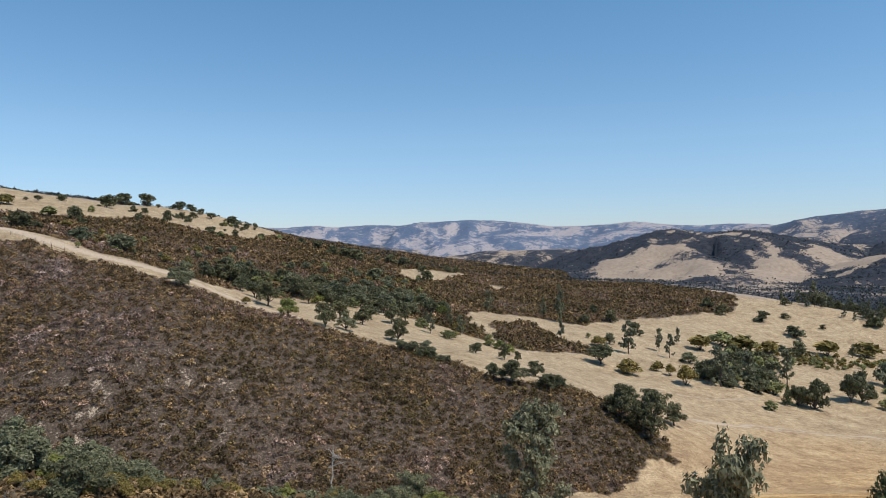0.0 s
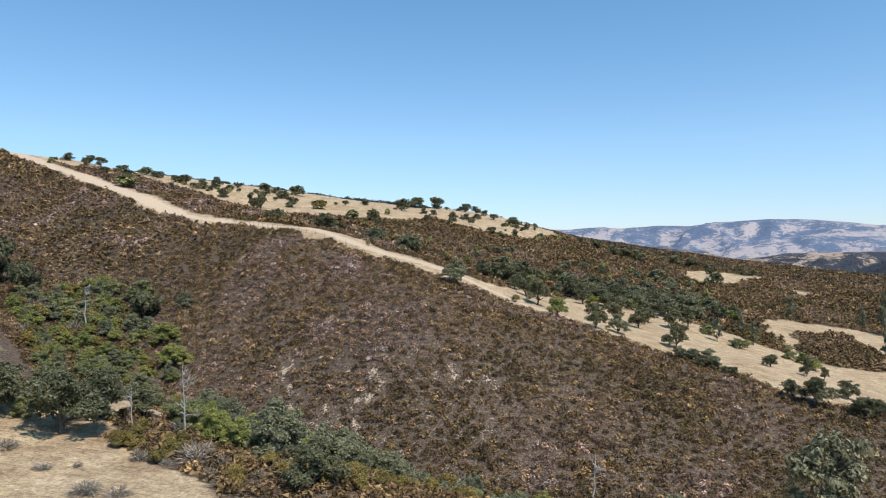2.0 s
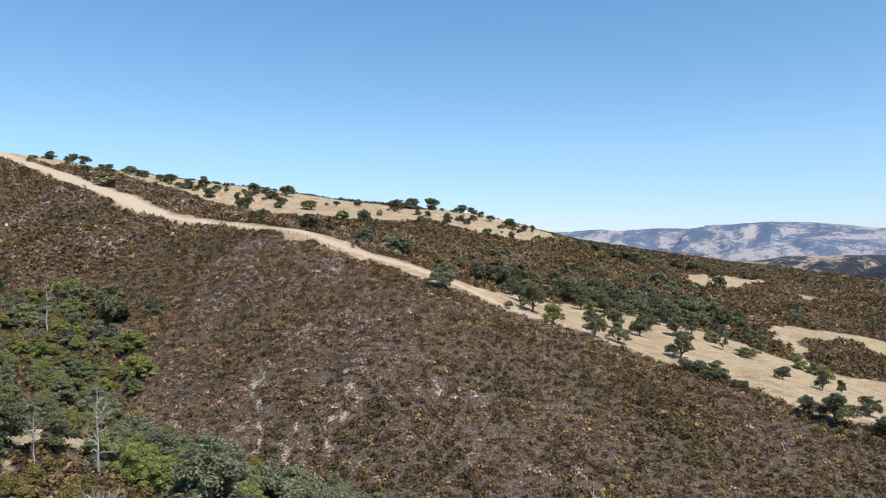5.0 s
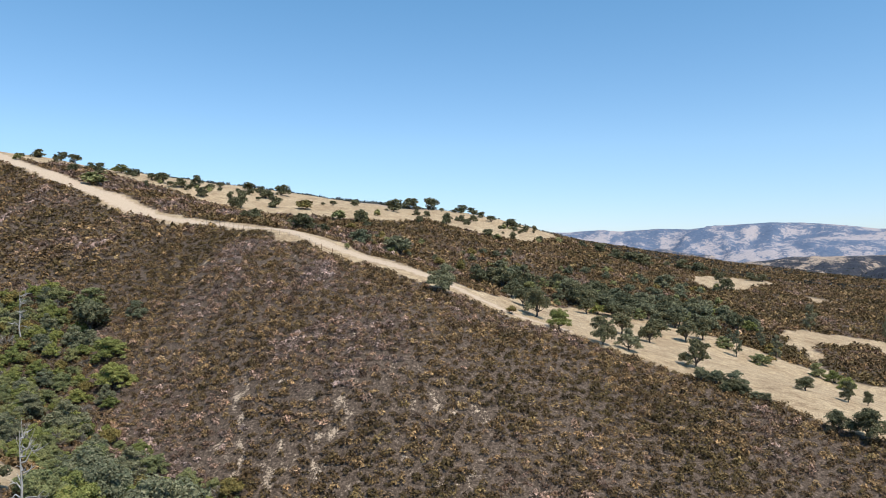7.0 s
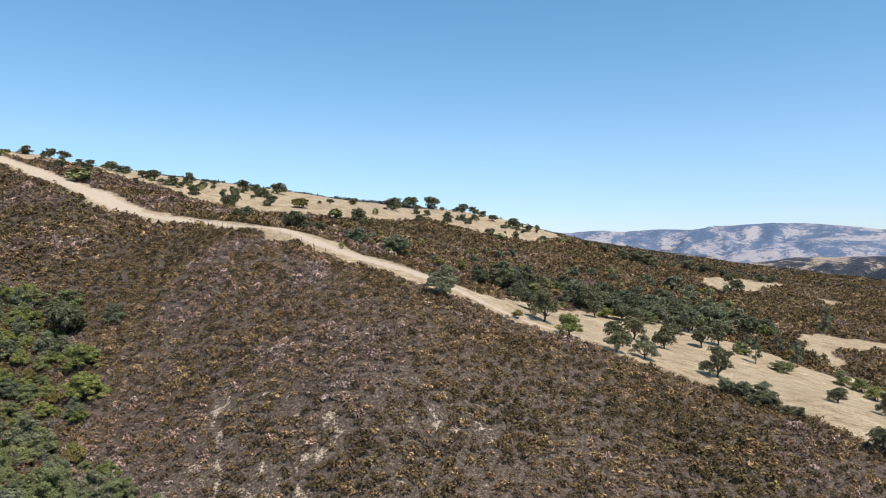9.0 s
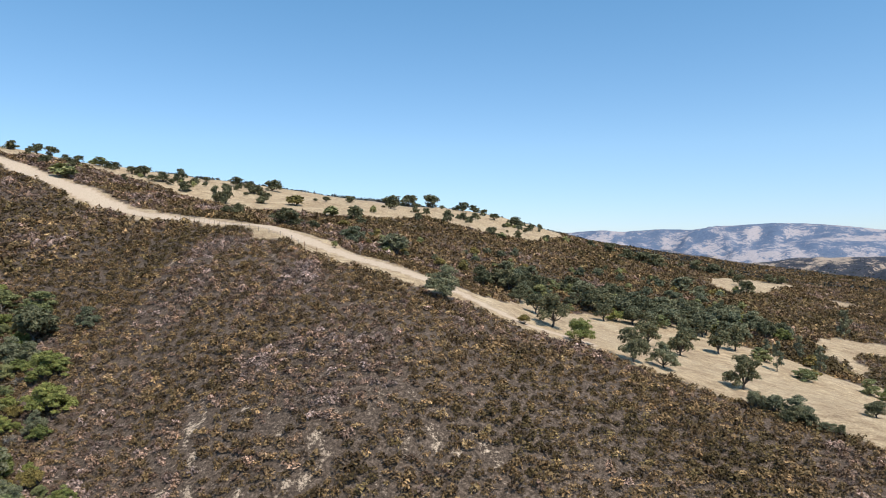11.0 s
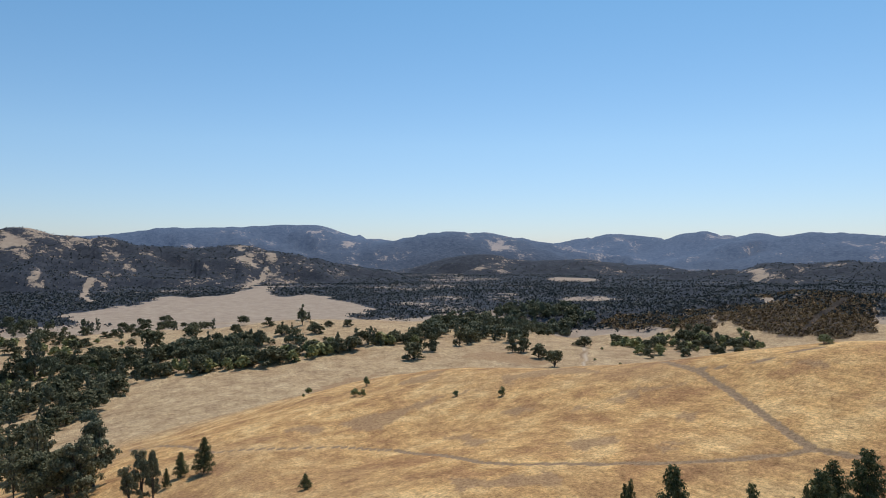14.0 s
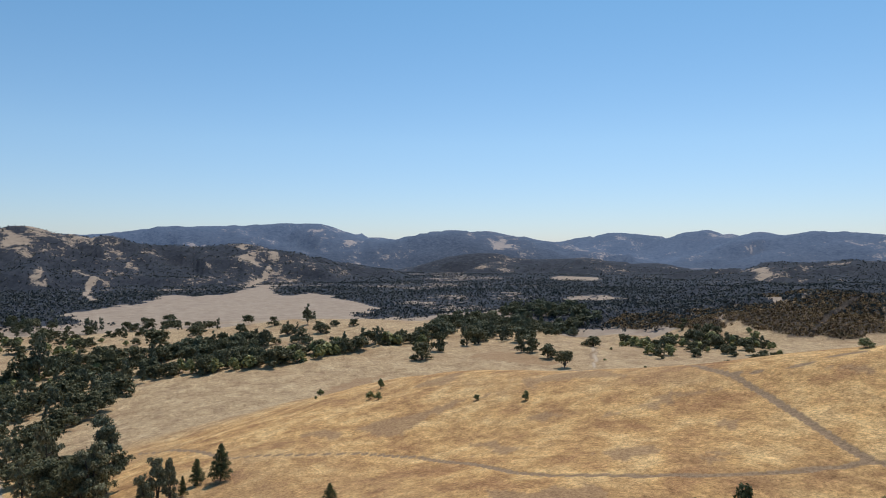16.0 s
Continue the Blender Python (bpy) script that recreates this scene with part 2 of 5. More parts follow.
def fractal(x, y, seed=0, octaves=4):
    s, amp, tot = 0.0, 1.0, 0.0
    for o in range(octaves):
        s, tot = s + amp * value_noise(x * 2 ** o + 17.3 * o, y * 2 ** o - 9.1 * o, seed + o), tot + amp
        amp *= 0.5
    return s / tot


def ridged(x, y, seed=0, octaves=4):
    s, amp, tot = 0.0, 1.0, 0.0
    for o in range(octaves):
        s, tot = s + amp * (1 - np.abs(2 * value_noise(x * 2 ** o + 5.7 * o, y * 2 ** o + 3.3 * o, seed + o) - 1)), tot + amp
        amp *= 0.5
    return s / tot


# far ranges: the slope of the flanks; azimuth from north (+y) clockwise in degrees, distance and height of the crest in metres
EYE = (0.0, 30.0)
RANGES = {
    "far_pale": (0.3, [(9.9, 3800, 196), (12.7, 3800, 210), (14.3, 3800, 200), (16.4, 3800, 213), (19.3, 3800, 210), (21.5, 3800, 226), (25.0, 3800, 237), (27.3, 3800, 235),
        (29.5, 3800, 221), (31.8, 3800, 200), (34.1, 3800, 200), (36.4, 3800, 210), (38.2, 3800, 222), (40.9, 3800, 203), (43.1, 3800, 194), (45.3, 3800, 202),
        (47.5, 3800, 198), (49.2, 3800, 186)]),
    "left_gold": (0.24, [(13.5, 2500, 57), (15.5, 2500, 70), (17.2, 2500, 99), (18.5, 2500, 88), (20.6, 2500, 53), (22.4, 2500, 22)]),
    "pink": (0.16, [(22.4, 2100, 21), (25.0, 2100, 64), (27.3, 2100, 74), (30.5, 2100, 78), (33.4, 2100, 81), (35.5, 2100, 71), (37.7, 2100, 61)]),
    "knob": (0.3, [(29.1, 1700, 13), (32.3, 1700, 40), (34.1, 1700, 62), (35.9, 1700, 85), (38.7, 1700, 99), (40.2, 1700, 109), (41.8, 1700, 124), (43.1, 1700, 119),
        (44.0, 1700, 109), (45.3, 1700, 115), (46.6, 1700, 118), (47.9, 1700, 105), (49.2, 1700, 91), (50.9, 1700, 69), (52.5, 1700, 43), (54.1, 1700, 21)]),
    "knob_spur": (0.42, [(40.5, 1690, 107), (42.5, 1560, 86), (44.5, 1430, 61), (46.4, 1300, 33)]),
    "peak": (0.34, [(48.4, 2700, 137), (49.6, 2700, 169), (51.7, 2700, 189), (53.7, 2700, 204), (55.7, 2700, 211), (57.6, 2700, 215), (59.5, 2700, 234), (60.6, 2700, 244),
        (61.5, 2700, 249), (62.4, 2700, 245), (63.4, 2700, 236), (65.1, 2700, 232)]),
    "peak2": (0.32, [(66.5, 2703, 229), (68.2, 2703, 212), (70.4, 2703, 217), (71.2, 2703, 209), (72.5, 2703, 218), (73.9, 2703, 206), (76.6, 2703, 209), (78.4, 2703, 203),
        (80.2, 2702, 178), (82.0, 2702, 161), (83.8, 2702, 143)]),
    "gold_mid": (0.28, [(49.6, 2050, 63), (51.7, 2050, 96), (53.7, 2050, 88), (55.7, 2050, 88), (57.6, 2050, 97), (59.5, 2050, 84), (61.0, 2050, 75)]),
    "dark_fore": (0.26, [(53.1, 1504, 4), (54.9, 1504, 14), (56.3, 1504, 36), (58.1, 1504, 57), (60.0, 1504, 75), (61.6, 1503, 86), (63.6, 1503, 96), (65.2, 1503, 96),
        (66.9, 1503, 81), (69.4, 1503, 69), (72.9, 1503, 63), (76.9, 1503, 51), (81.0, 1502, 36), (83.3, 1502, 15)]),
    "dark_hills": (0.34, [(83.5, 1660, 114), (84.8, 1659, 123), (86.1, 1659, 128), (87.1, 1659, 127), (88.1, 1659, 120), (89.5, 1658, 113), (90.6, 1658, 103), (92.1, 1658, 111),
        (94.4, 1657, 96), (96.3, 1657, 91), (98.3, 1657, 88), (100.4, 1656, 92), (101.2, 1656, 95), (102.5, 1656, 85), (104.6, 1655, 72), (106.8, 1655, 62),
        (109.0, 1654, 53), (111.7, 1653, 41), (113.5, 1653, 28)]),
    "behind_field": (0.32, [(87.6, 3209, 123), (90.1, 3208, 142), (93.0, 3208, 153), (94.9, 3207, 166), (96.5, 3207, 180), (100.6, 3206, 187), (103.5, 3205, 199), (104.8, 3205, 205),
        (107.2, 3205, 201), (108.3, 3204, 172), (109.7, 3204, 147), (111.0, 3204, 145), (112.8, 3203, 128), (114.6, 3203, 102), (116.5, 3202, 72)]),
    "centre": (0.32, [(112.8, 3003, 91), (113.7, 3003, 115), (115.5, 3003, 144), (117.4, 3002, 161), (118.3, 3002, 168), (119.2, 3002, 159), (121.0, 3001, 166), (122.4, 3001, 147),
        (123.7, 3001, 140), (125.5, 3000, 126), (127.3, 3000, 112), (129.5, 2999, 88), (131.7, 2999, 65)]),
    "last": (0.28, [(109.3, 4304, 150), (112.0, 4303, 164), (113.8, 4303, 151), (116.5, 4302, 131), (126.9, 4300, 126), (129.6, 4299, 173), (130.9, 4299, 196), (132.6, 4298, 188),
        (135.1, 4298, 168), (136.8, 4297, 196), (137.8, 4297, 202), (139.2, 4297, 179), (140.0, 4297, 166), (141.9, 4296, 190), (143.4, 4296, 171), (145.6, 4295, 145)]),
    "right_far": (0.3, [(135.1, 3198, 46), (138.3, 3197, 87), (139.9, 3197, 113), (141.8, 3196, 139), (145.2, 3195, 167), (146.2, 3195, 162), (147.1, 3195, 165), (148.3, 3195, 156),
        (149.6, 3194, 146), (151.9, 3194, 153)]),
    "centre_low": (0.3, [(116.8, 2102, 31), (118.2, 2102, 55), (119.5, 2102, 72), (121.4, 2101, 75), (122.7, 2101, 64), (125.0, 2100, 55), (128.5, 2099, 61), (129.8, 2099, 53),
        (131.6, 2099, 32), (133.3, 2098, 46), (134.9, 2098, 33), (137.0, 2097, 10)]),
    "right_mid": (0.2, [(135.7, 1798, 12), (138.9, 1797, 24), (141.3, 1796, 38), (144.3, 1795, 55), (147.4, 1795, 62), (149.4, 1794, 60), (151.7, 1794, 67)]),
    "low_woods": (0.14, [(126.3, 950, -3), (129.8, 949, 14), (132.4, 948, 24), (135.3, 948, 25), (139.3, 947, 30), (143.1, 946, 38), (146.7, 945, 38), (149.0, 944, 40),
        (151.3, 944, 43)]),
    "dark_spur": (0.22, [(125.6, 640, 9), (128.9, 609, 27), (131.0, 589, 33), (134.7, 568, 36), (138.3, 557, 42), (142.6, 556, 47), (146.1, 555, 50), (148.5, 554, 51), (151.4, 554, 54)]),
    "east_back": (0.28, [(60, 4500, 240), (80, 4500, 215), (95, 4500, 150)]),
    "west_back": (0.25, [(-60, 3900, 270), (-20, 3900, 255), (9.9, 3800, 196)]),
    "south_back": (0.25, [(165, 3000, 220), (200, 2500, 240), (250, 2600, 260), (300, 2600, 280), (325, 3000, 280)]),
}


def polar(az, dist):
    return EYE[0] + dist * math.sin(radians(az)), EYE[1] + dist * math.cos(radians(az))


def range_height(x, y, nodes, slope, seed, under):
    """The height of a range whose flanks fall away from its crest line in spurs and gullies; under: the land that it may rise over."""
    pts = np.array([(*polar(a, d), z) for a, d, z in nodes])
    best, run, off, start = np.full(x.shape, -1e9), np.zeros(x.shape), np.zeros(x.shape), 0.0
    for p, q in zip(pts, pts[1:]):
        e = q[:2] - p[:2]
        length = math.hypot(*e)
        s = np.clip(((x - p[0]) * e[0] + (y - p[1]) * e[1]) / (e @ e), 0, 1)
        d = np.hypot(x - p[0] - s * e[0], y - p[1] - s * e[1])
        h = p[2] + s * (q[2] - p[2]) - slope * (np.sqrt(d * d + 30 ** 2) - 30)
        over = h > best
        best, run, off = np.where(over, h, best), np.where(over, start + s * length, run), np.where(over, d, off)
        start += length
    near = best > under - 36
    x, y, run, off = x[near], y[near], run[near], off[near]
    # spurs that run down from the crest, wandering and branching
    wide = 120 + 0.04 * math.hypot(*(pts[0, :2] - np.array(EYE)))
    sway = 0.9 * (fractal(x / 420, y / 420, seed + 3, 2) - 0.5) + 0.5 * (value_noise(x / 110, y / 110, seed + 5) - 0.5)
    big = 1 - np.abs(2 * value_noise(run / wide + sway, off / (wide * 4.0) + seed, seed) - 1)
    small = 1 - np.abs(2 * value_noise(run / (wide * 0.36) + sway * 2.2, off / (wide * 1.4), seed + 1) - 1)
    fine = fractal(x / 45, y / 45, seed + 7, 2) - 0.5
    best[near] += (big - 0.55) * np.clip(off * slope * 0.85, 0, 52) + (small - 0.5) * np.clip(off * slope * 0.45 + 2, 0, 22) + fine * np.clip(off * 0.1 + 3, 0, 12)
    return np.maximum(best, under)


def smooth_step(a, b, v):
    u = np.clip((v - a) / (b - a), 0, 1)
    return u * u * (3 - 2 * u)


def land_height(x, y):
    x, y = np.asarray(x, float), np.asarray(y, float)
    shape = np.broadcast(x, y).shape
    x, y = np.broadcast_to(x, shape).ravel(), np.broadcast_to(y, shape).ravel()
    near = np.empty(x.size)
    for i in range(0, x.size, 20000):
        k = slice(i, i + 20000)
        near[k] = spread(x[k], y[k]) @ LAND[:-3] + LAND[-3] + LAND[-2] * x[k] / 100 + LAND[-1] * y[k] / 100
    r = np.hypot(x - EYE[0], y - EYE[1])
    near = near + (fractal(x / 30, y / 30, 3, 3) - 0.5) * 3.0 * smooth_step(60, 200, r)
    plain = 21 + 10 * (fractal(x / 300, y / 300, 8, 3) - 0.5)
    far = plain
    az = np.degrees(np.arctan2(x - EYE[0], y - EYE[1]))
    away = r > 350
    for seed, (slope, nodes) in enumerate(RANGES.values()):
        reach = 15 + 25 * (len(nodes) < 6)
        turn = (az - nodes[0][0] + 180) % 360 - 180
        sel = away & (turn > -reach) & (turn < (nodes[-1][0] - nodes[0][0]) % 360 + reach)
        if sel.any():
            far[sel] = range_height(x[sel], y[sel], nodes, slope, 20 + 11 * seed, far[sel])
    edge = np.interp(az, [34, 36, 118, 128, 168, 170], [1.35, 1.0, 1.0, 0.72, 0.72, 1.35])
    w = smooth_step(500, 680, r / edge)
    return (near * (1 - w) + far * w).reshape(shape)

# ---- what grows where ----


def inside(px, py, poly):
    """Which places lie inside a polygon."""
    hitting = np.zeros(px.shape, bool)
    for (x1, y1), (x2, y2) in zip(poly, poly[1:] + poly[:1]):
        if y1 != y2:
            hitting ^= ((y1 > py) != (y2 > py)) & (px < (x2 - x1) * (py - y1) / (y2 - y1) + x1)
    return hitting


def line_distance(px, py, nodes):
    best = np.full(px.shape, 1e9)
    for (x1, y1), (x2, y2) in zip(nodes, nodes[1:]):
        ex, ey = x2 - x1, y2 - y1
        s = np.clip(((px - x1) * ex + (py - y1) * ey) / (ex * ex + ey * ey), 0, 1)
        best = np.minimum(best, np.hypot(px - x1 - s * ex, py - y1 - s * ey))
    return best


# scrub, bare tracks and dead patches, as outlines on the plan
SCRUB_AREAS = [
    [(-330, 410), (-245, 368), (-207, 326), (-149, 284), (-112, 256), (-82, 232), (-51, 208), (-30, 186), (-8, 171), (12, 162), (30, 155), (48, 146),
     (62, 137), (74, 122), (86, 119), (97, 113), (101, 104), (96, 92), (80, 84), (60, 80), (20, 74), (-15, 55), (-30, 62), (-50, 75), (-90, 118),
     (-130, 140), (-200, 180), (-330, 280)],
    [(21.9, 243.1), (37.6, 235.6), (80.7, 254.3), (92.9, 245.7), (120.1, 258.1), (146.8, 288.6), (173.5, 285.8), (199, 278.5), (234.6, 296.1), (291,
     304.5), (340.8, 319.4), (372, 350), (352, 400), (310, 475), (255, 550), (184, 562), (140, 552), (98, 532), (58.3, 416), (21.3, 351.5), (4.8,
     375.3), (-7.3, 383.7), (-37.6, 327.3), (-68.3, 324.8), (-98.4, 305.7), (-127.6, 299.8), (-167.3, 331), (-207, 339), (-147, 297), (-107, 268),
     (-78, 243), (-46, 220), (-23, 197), (-1, 182), (12, 176)],
    [(136.1, 252.9), (161.7, 268.5), (156.9, 232.2), (167.3, 219.7), (149.7, 205.2), (123.2, 202.6), (114.4, 214)],
    [(-40, 56), (-30, 62), (-18, 54), (-4, 46), (10, 38), (14, 28), (0, 20), (-10, 24), (-18, 30), (-24, 38), (-33, 44)],
    [(398, -291), (420, -334), (377, -332), (349, -334), (305, -310), (318, -295), (357, -306), (373, -286)],
    [(354, -368), (313, -378), (281, -426), (238, -353), (244, -328), (267, -314), (286, -310), (313, -319), (372, -342)],
    [(345, -395), (300, -400), (262, -450), (290, -520), (360, -500), (420, -430)],
    [(76, 264), (86, 250), (89, 234), (97, 225), (104, 214), (110, 205), (117, 227), (121, 245), (125, 263), (146, 304), (123, 301)],
    # between the track and the open crest
    [(-193, 342), (-184, 351), (-171, 354), (-153, 344), (-136, 353), (-122, 346), (-102, 333), (-74, 285), (-69, 315), (-58, 332), (-38, 341), (-18, 356), (4, 372), (28, 371), (45, 393), (26, 291), (3, 266), (-9, 265), (-22, 276), (-36, 287), (-55, 291), (-74, 277), (-93, 265), (-107, 271), (-131, 291), (-159, 314), (-182, 328)],
    # behind the crest of the oak ridge
    [(60, 520), (184, 562), (255, 550), (310, 475), (352, 400), (430, 420), (420, 560), (300, 690), (150, 700), (40, 640)],
]
GRASS_ISLANDS = [
    [(139.4, 400), (184.9, 459.9), (208.1, 441), (165.4, 383.7), (136.3, 360.6)],
    [(204, 396.3), (218.2, 387.5), (191.6, 367.6)],
]
# width in metres, and the line
TRACKS = [
    (10, [(-330, 420), (-245, 375), (-207, 333), (-149, 291), (-112, 264)]),
    (6, [(-112, 264), (-80, 238), (-48, 214), (-26, 192), (-4, 177)]),
    (4, [(-4, 177), (15, 167), (28, 163)]),
    (2.2, [(113.4, 48.6), (126, 49.7), (169.3, 53.2), (209.9, 57), (232.6, 58.6)]),
    (0.9, [(114.1, 124.2), (149.1, 131.8), (179.8, 128.2), (228.4, 126.2), (290.8, 107.4), (341.4, 86.8), (365.9, 49.6)]),
    (1, [(139.4, 183.1), (145.8, 163.3), (171.2, 159.1), (196.6, 163.8)]),
    (1.2, [(100, 119.1), (161.4, 133.2), (215, 124.7), (285.9, 109.5), (348.8, 91)]),
    (1.6, [(244.8, -155.9), (283.6, -189.5), (304, -202.5)]),
]
RUTTED_TRACKS = [
    (0.9, [(90.1, -45.5), (81.0, -39.9), (74.6, -38.0), (66.3, -33.8), (56.8, -28.0), (50.6, -24.3), (46.9, -22.5), (44.9, -22.8), (42.1, -23.4)]),
    (0.6, [(75.5, -39.0), (71.8, -40.5), (68.4, -43.0), (66.3, -45.9), (63.6, -48.6)]),
    (0.8, [(46.8, -22.2), (49.3, -18.3), (54.0, -12.2), (59.4, -6.3), (65.7, -1.0), (70.6, 0.2), (82.3, -1.1), (95.3, -0.7), (106.0, 3.8), (112.8, 10.6), (123.3, 18.9), (187.8, 26.8)]),
    (2.0, [(257.7, -168.6), (277.6, -180.8), (293.8, -198.3)]),
]
DEAD_PATCHES = [
    [(121.1, -1.4), (122.0, -6.1), (118.7, -10.1), (114.6, -9.4), (111.4, -5.9), (112.5, -3.4)],
    [(118.7, -10.1), (115.4, -18.9), (112.2, -23.6), (112.7, -17.5), (113.6, -10.0)],
    [(262.9, -40.9), (283.5, -64.3), (283.1, -74.3), (172.3, -19.8), (175.2, -13.4)],
    [(142.3, -21.8), (141.6, -29.5), (136.0, -29.8), (133.1, -22.6)],
    [(115.2, -30.2), (111.9, -38.0), (100.3, -39.1), (92.2, -34.8), (106.6, -34.2), (108.1, -28.0)],
    [(96.3, -17.3), (94.6, -21.3), (90.1, -19.7), (89.4, -15.8)],
    [(78.8, -26.9), (76.6, -31.5), (72.8, -35.0), (72.0, -33.6), (75.0, -28.9), (76.6, -26.5)],
    [(66.0, -23.9), (64.2, -25.6), (61.3, -23.9), (63.3, -22.4)],
    [(81.2, -21.5), (79.9, -24.4), (77.5, -22.8), (78.8, -20.5)],
    [(92.9, -7.1), (88.2, -10.4), (80.0, -7.9), (81.5, -3.9), (85.9, -3.3)],
    [(63.2, -41.7), (60.8, -42.7), (58.6, -40.5), (60.6, -40.2)],
    [(67.5, -9.0), (65.7, -12.3), (62.1, -12.4), (63.4, -8.8)],
    [(64.6, 5.7), (60.9, -1.1), (57.3, -1.1), (58.6, 4.3), (61.3, 6.9)],
    [(59.7, -14.1), (58.7, -16.3), (57.0, -16.1), (57.4, -14.1)],
    [(124.3, 6.5), (124.5, 1.4), (121.2, 0.9), (119.9, 5.8)],
    [(280.0, -134.4), (303.0, -123.3), (308.0, -148.7), (264.8, -158.1), (258.9, -144.5)],
]
# the far country: open grass among the woods, the flat field and the bulldozed lines
GRASSY_SLOPES = [
    [(907, 1260), (1058, 1186), (1054, 1137), (986, 1012), (917, 902), (905, 872), (852, 939), (816, 1049), (794, 1107), (873, 1235)],
    [(1054, 981), (1102, 967), (1110, 906), (1043, 818), (971, 855), (943, 875)],
    [(1201, 992), (1328, 1079), (1200, 742), (1186, 760), (1168, 826), (1082, 800), (1183, 924)],
    [(2282, 1325), (2324, 1320), (2346, 1257), (2303, 1191), (2253, 1183), (2215, 1241)],
    [(941, 560), (1019, 571), (916, 509), (790, 478), (798, 496)],
    [(1018, 532), (961, 472), (912, 470)],
    [(2184, 1065), (2211, 1010), (2187, 943), (2182, 847), (2128, 900), (2079, 952)],
    [(1921, 1051), (2031, 1011), (1995, 976)],
    [(1300, 540), (1410, 463), (1334, 508), (1274, 530)],
    [(2228, 741), (2193, 665), (2121, 680)],
    [(2070, 685), (2105, 643), (2080, 646)],
    [(2283, 538), (2344, 475), (2266, 404), (2210, 468)],
    [(1597, 387), (1424, 255), (1451, 307), (1423, 395)],
    [(1247, 541), (1290, 492), (1332, 439), (1258, 459), (1234, 525)],
    [(1042, 548), (950, 432), (900, 454), (955, 505)],
    [(874, 270), (963, 168), (800, 184), (788, 240)],
    [(717, 441), (853, 511), (901, 510), (772, 435)],
    [(1619, 209), (1615, 180), (1547, 164), (1547, 187)],
    [(1628, 145), (1607, 126), (1582, 146)],
    [(1515, 159), (1523, 111), (1507, 120), (1504, 146)],
    [(1424, 32), (1414, 16), (1364, 8), (1342, 29)],
    [(1494, -55), (1465, -72), (1336, -75), (1362, -66)],
    [(1497, -265), (1473, -289), (1411, -298), (1391, -276)],
    [(1580, -286), (1553, -296), (1473, -297), (1490, -287)],
    [(1540, -334), (1478, -354), (1468, -334)],
    [(1567, -210), (1499, -219), (1488, -208)],
    [(2713, -915), (2756, -1028), (2741, -1047), (2684, -933)],
    [(2298, -1370), (2359, -1464), (2267, -1451), (2236, -1361)],
    [(1363, -960), (1289, -1042), (1144, -926), (1212, -855)],
    [(729, -505), (707, -567), (644, -517), (671, -469)],
    [(1025, -1403), (952, -1461), (912, -1426), (995, -1389)],
    [(1078, -1295), (1037, -1298), (903, -1131), (992, -1196)],
    [(1287, 105), (1378, 85), (1370, 64), (1286, 76), (1265, 98)],
    [(1558, 136), (1519, 150), (1610, 147), (1581, 121)],
    [(2896, -299), (2887, -370), (2843, -384)],
]
FIELD = [(782, 48), (797, 17), (854, -32), (944, -50), (1018, -85), (942, -95), (1037, -171), (1265, -247), (1218, -270), (950, -195),
         (912, -217), (964, -264), (837, -252), (705, -250), (660, -212), (456, -94), (602, -86), (590, -48), (607, -21), (654, 9), (679, 29),
         (739, 42)]
FAR_TRACKS = [
    (9, [(1011, 840), (1043, 806), (1049, 786), (1096, 788), (1164, 778), (1192, 731), (1200, 691)]),
    (10, [(1174, 1049), (1132, 1011), (1105, 982), (1070, 967), (1045, 940)]),
    (8, [(1082, 1279), (1147, 1254), (1150, 1202), (1189, 1153), (1173, 1057)]),
    (7, [(1190, 680), (1136, 648), (1109, 611), (1078, 566)]),
    (9, [(2252, 1167), (2227, 1115), (2186, 1060)]),
    (7, [(1297, 13), (1109, 22), (968, 15)]),
    (7, [(1313, 7), (1286, 12), (1068, 22), (938, 14)]),
    (6, [(1437, -316), (1372, -293), (1302, -256), (1192, -212)]),
    (7, [(925, 356), (841, 319), (739, 268)]),
    (7, [(953, 538), (799, 428), (678, 347)]),
    (6, [(497, -528), (431, -487), (293, -350)]),
    (3, [(755, -21), (687, -39), (623, -53)]),
    (3, [(776, 37), (777, -23), (791, -120), (699, -133), (624, -147)]),
    (3, [(750, -67), (663, -79), (607, -87)]),
]


def scrub_cover(x, y):
    jx, jy = x + (fractal(x / 9, y / 9, 31, 3) - 0.5) * 9, y + (fractal(x / 9, y / 9, 41, 3) - 0.5) * 9
    c = np.zeros(x.shape, bool)
    for poly in SCRUB_AREAS:
        c |= inside(jx, jy, poly)
    for poly in GRASS_ISLANDS:
        c &= ~inside(jx, jy, poly)
    return c


def track_cover(x, y, widen=0.0):
    t = np.zeros(x.shape)
    pale = np.zeros(x.shape)
    wob = (fractal(x / 4, y / 4, 55, 3) - 0.5) * 1.2
    near = np.hypot(x, y) < 800
    x, y, wob = x[near], y[near], wob[near]
    for k, (width, nodes) in enumerate(TRACKS + RUTTED_TRACKS):
        one = 1 - smooth_step(width * 0.5 - 0.2 + widen, width * 0.5 + 0.35 + widen, line_distance(x, y, nodes) + wob * min(1, width / 3))
        t[near] = np.maximum(t[near], one)
        pale[near] = np.maximum(pale[near], one * (k < len(TRACKS)))
    return t, pale


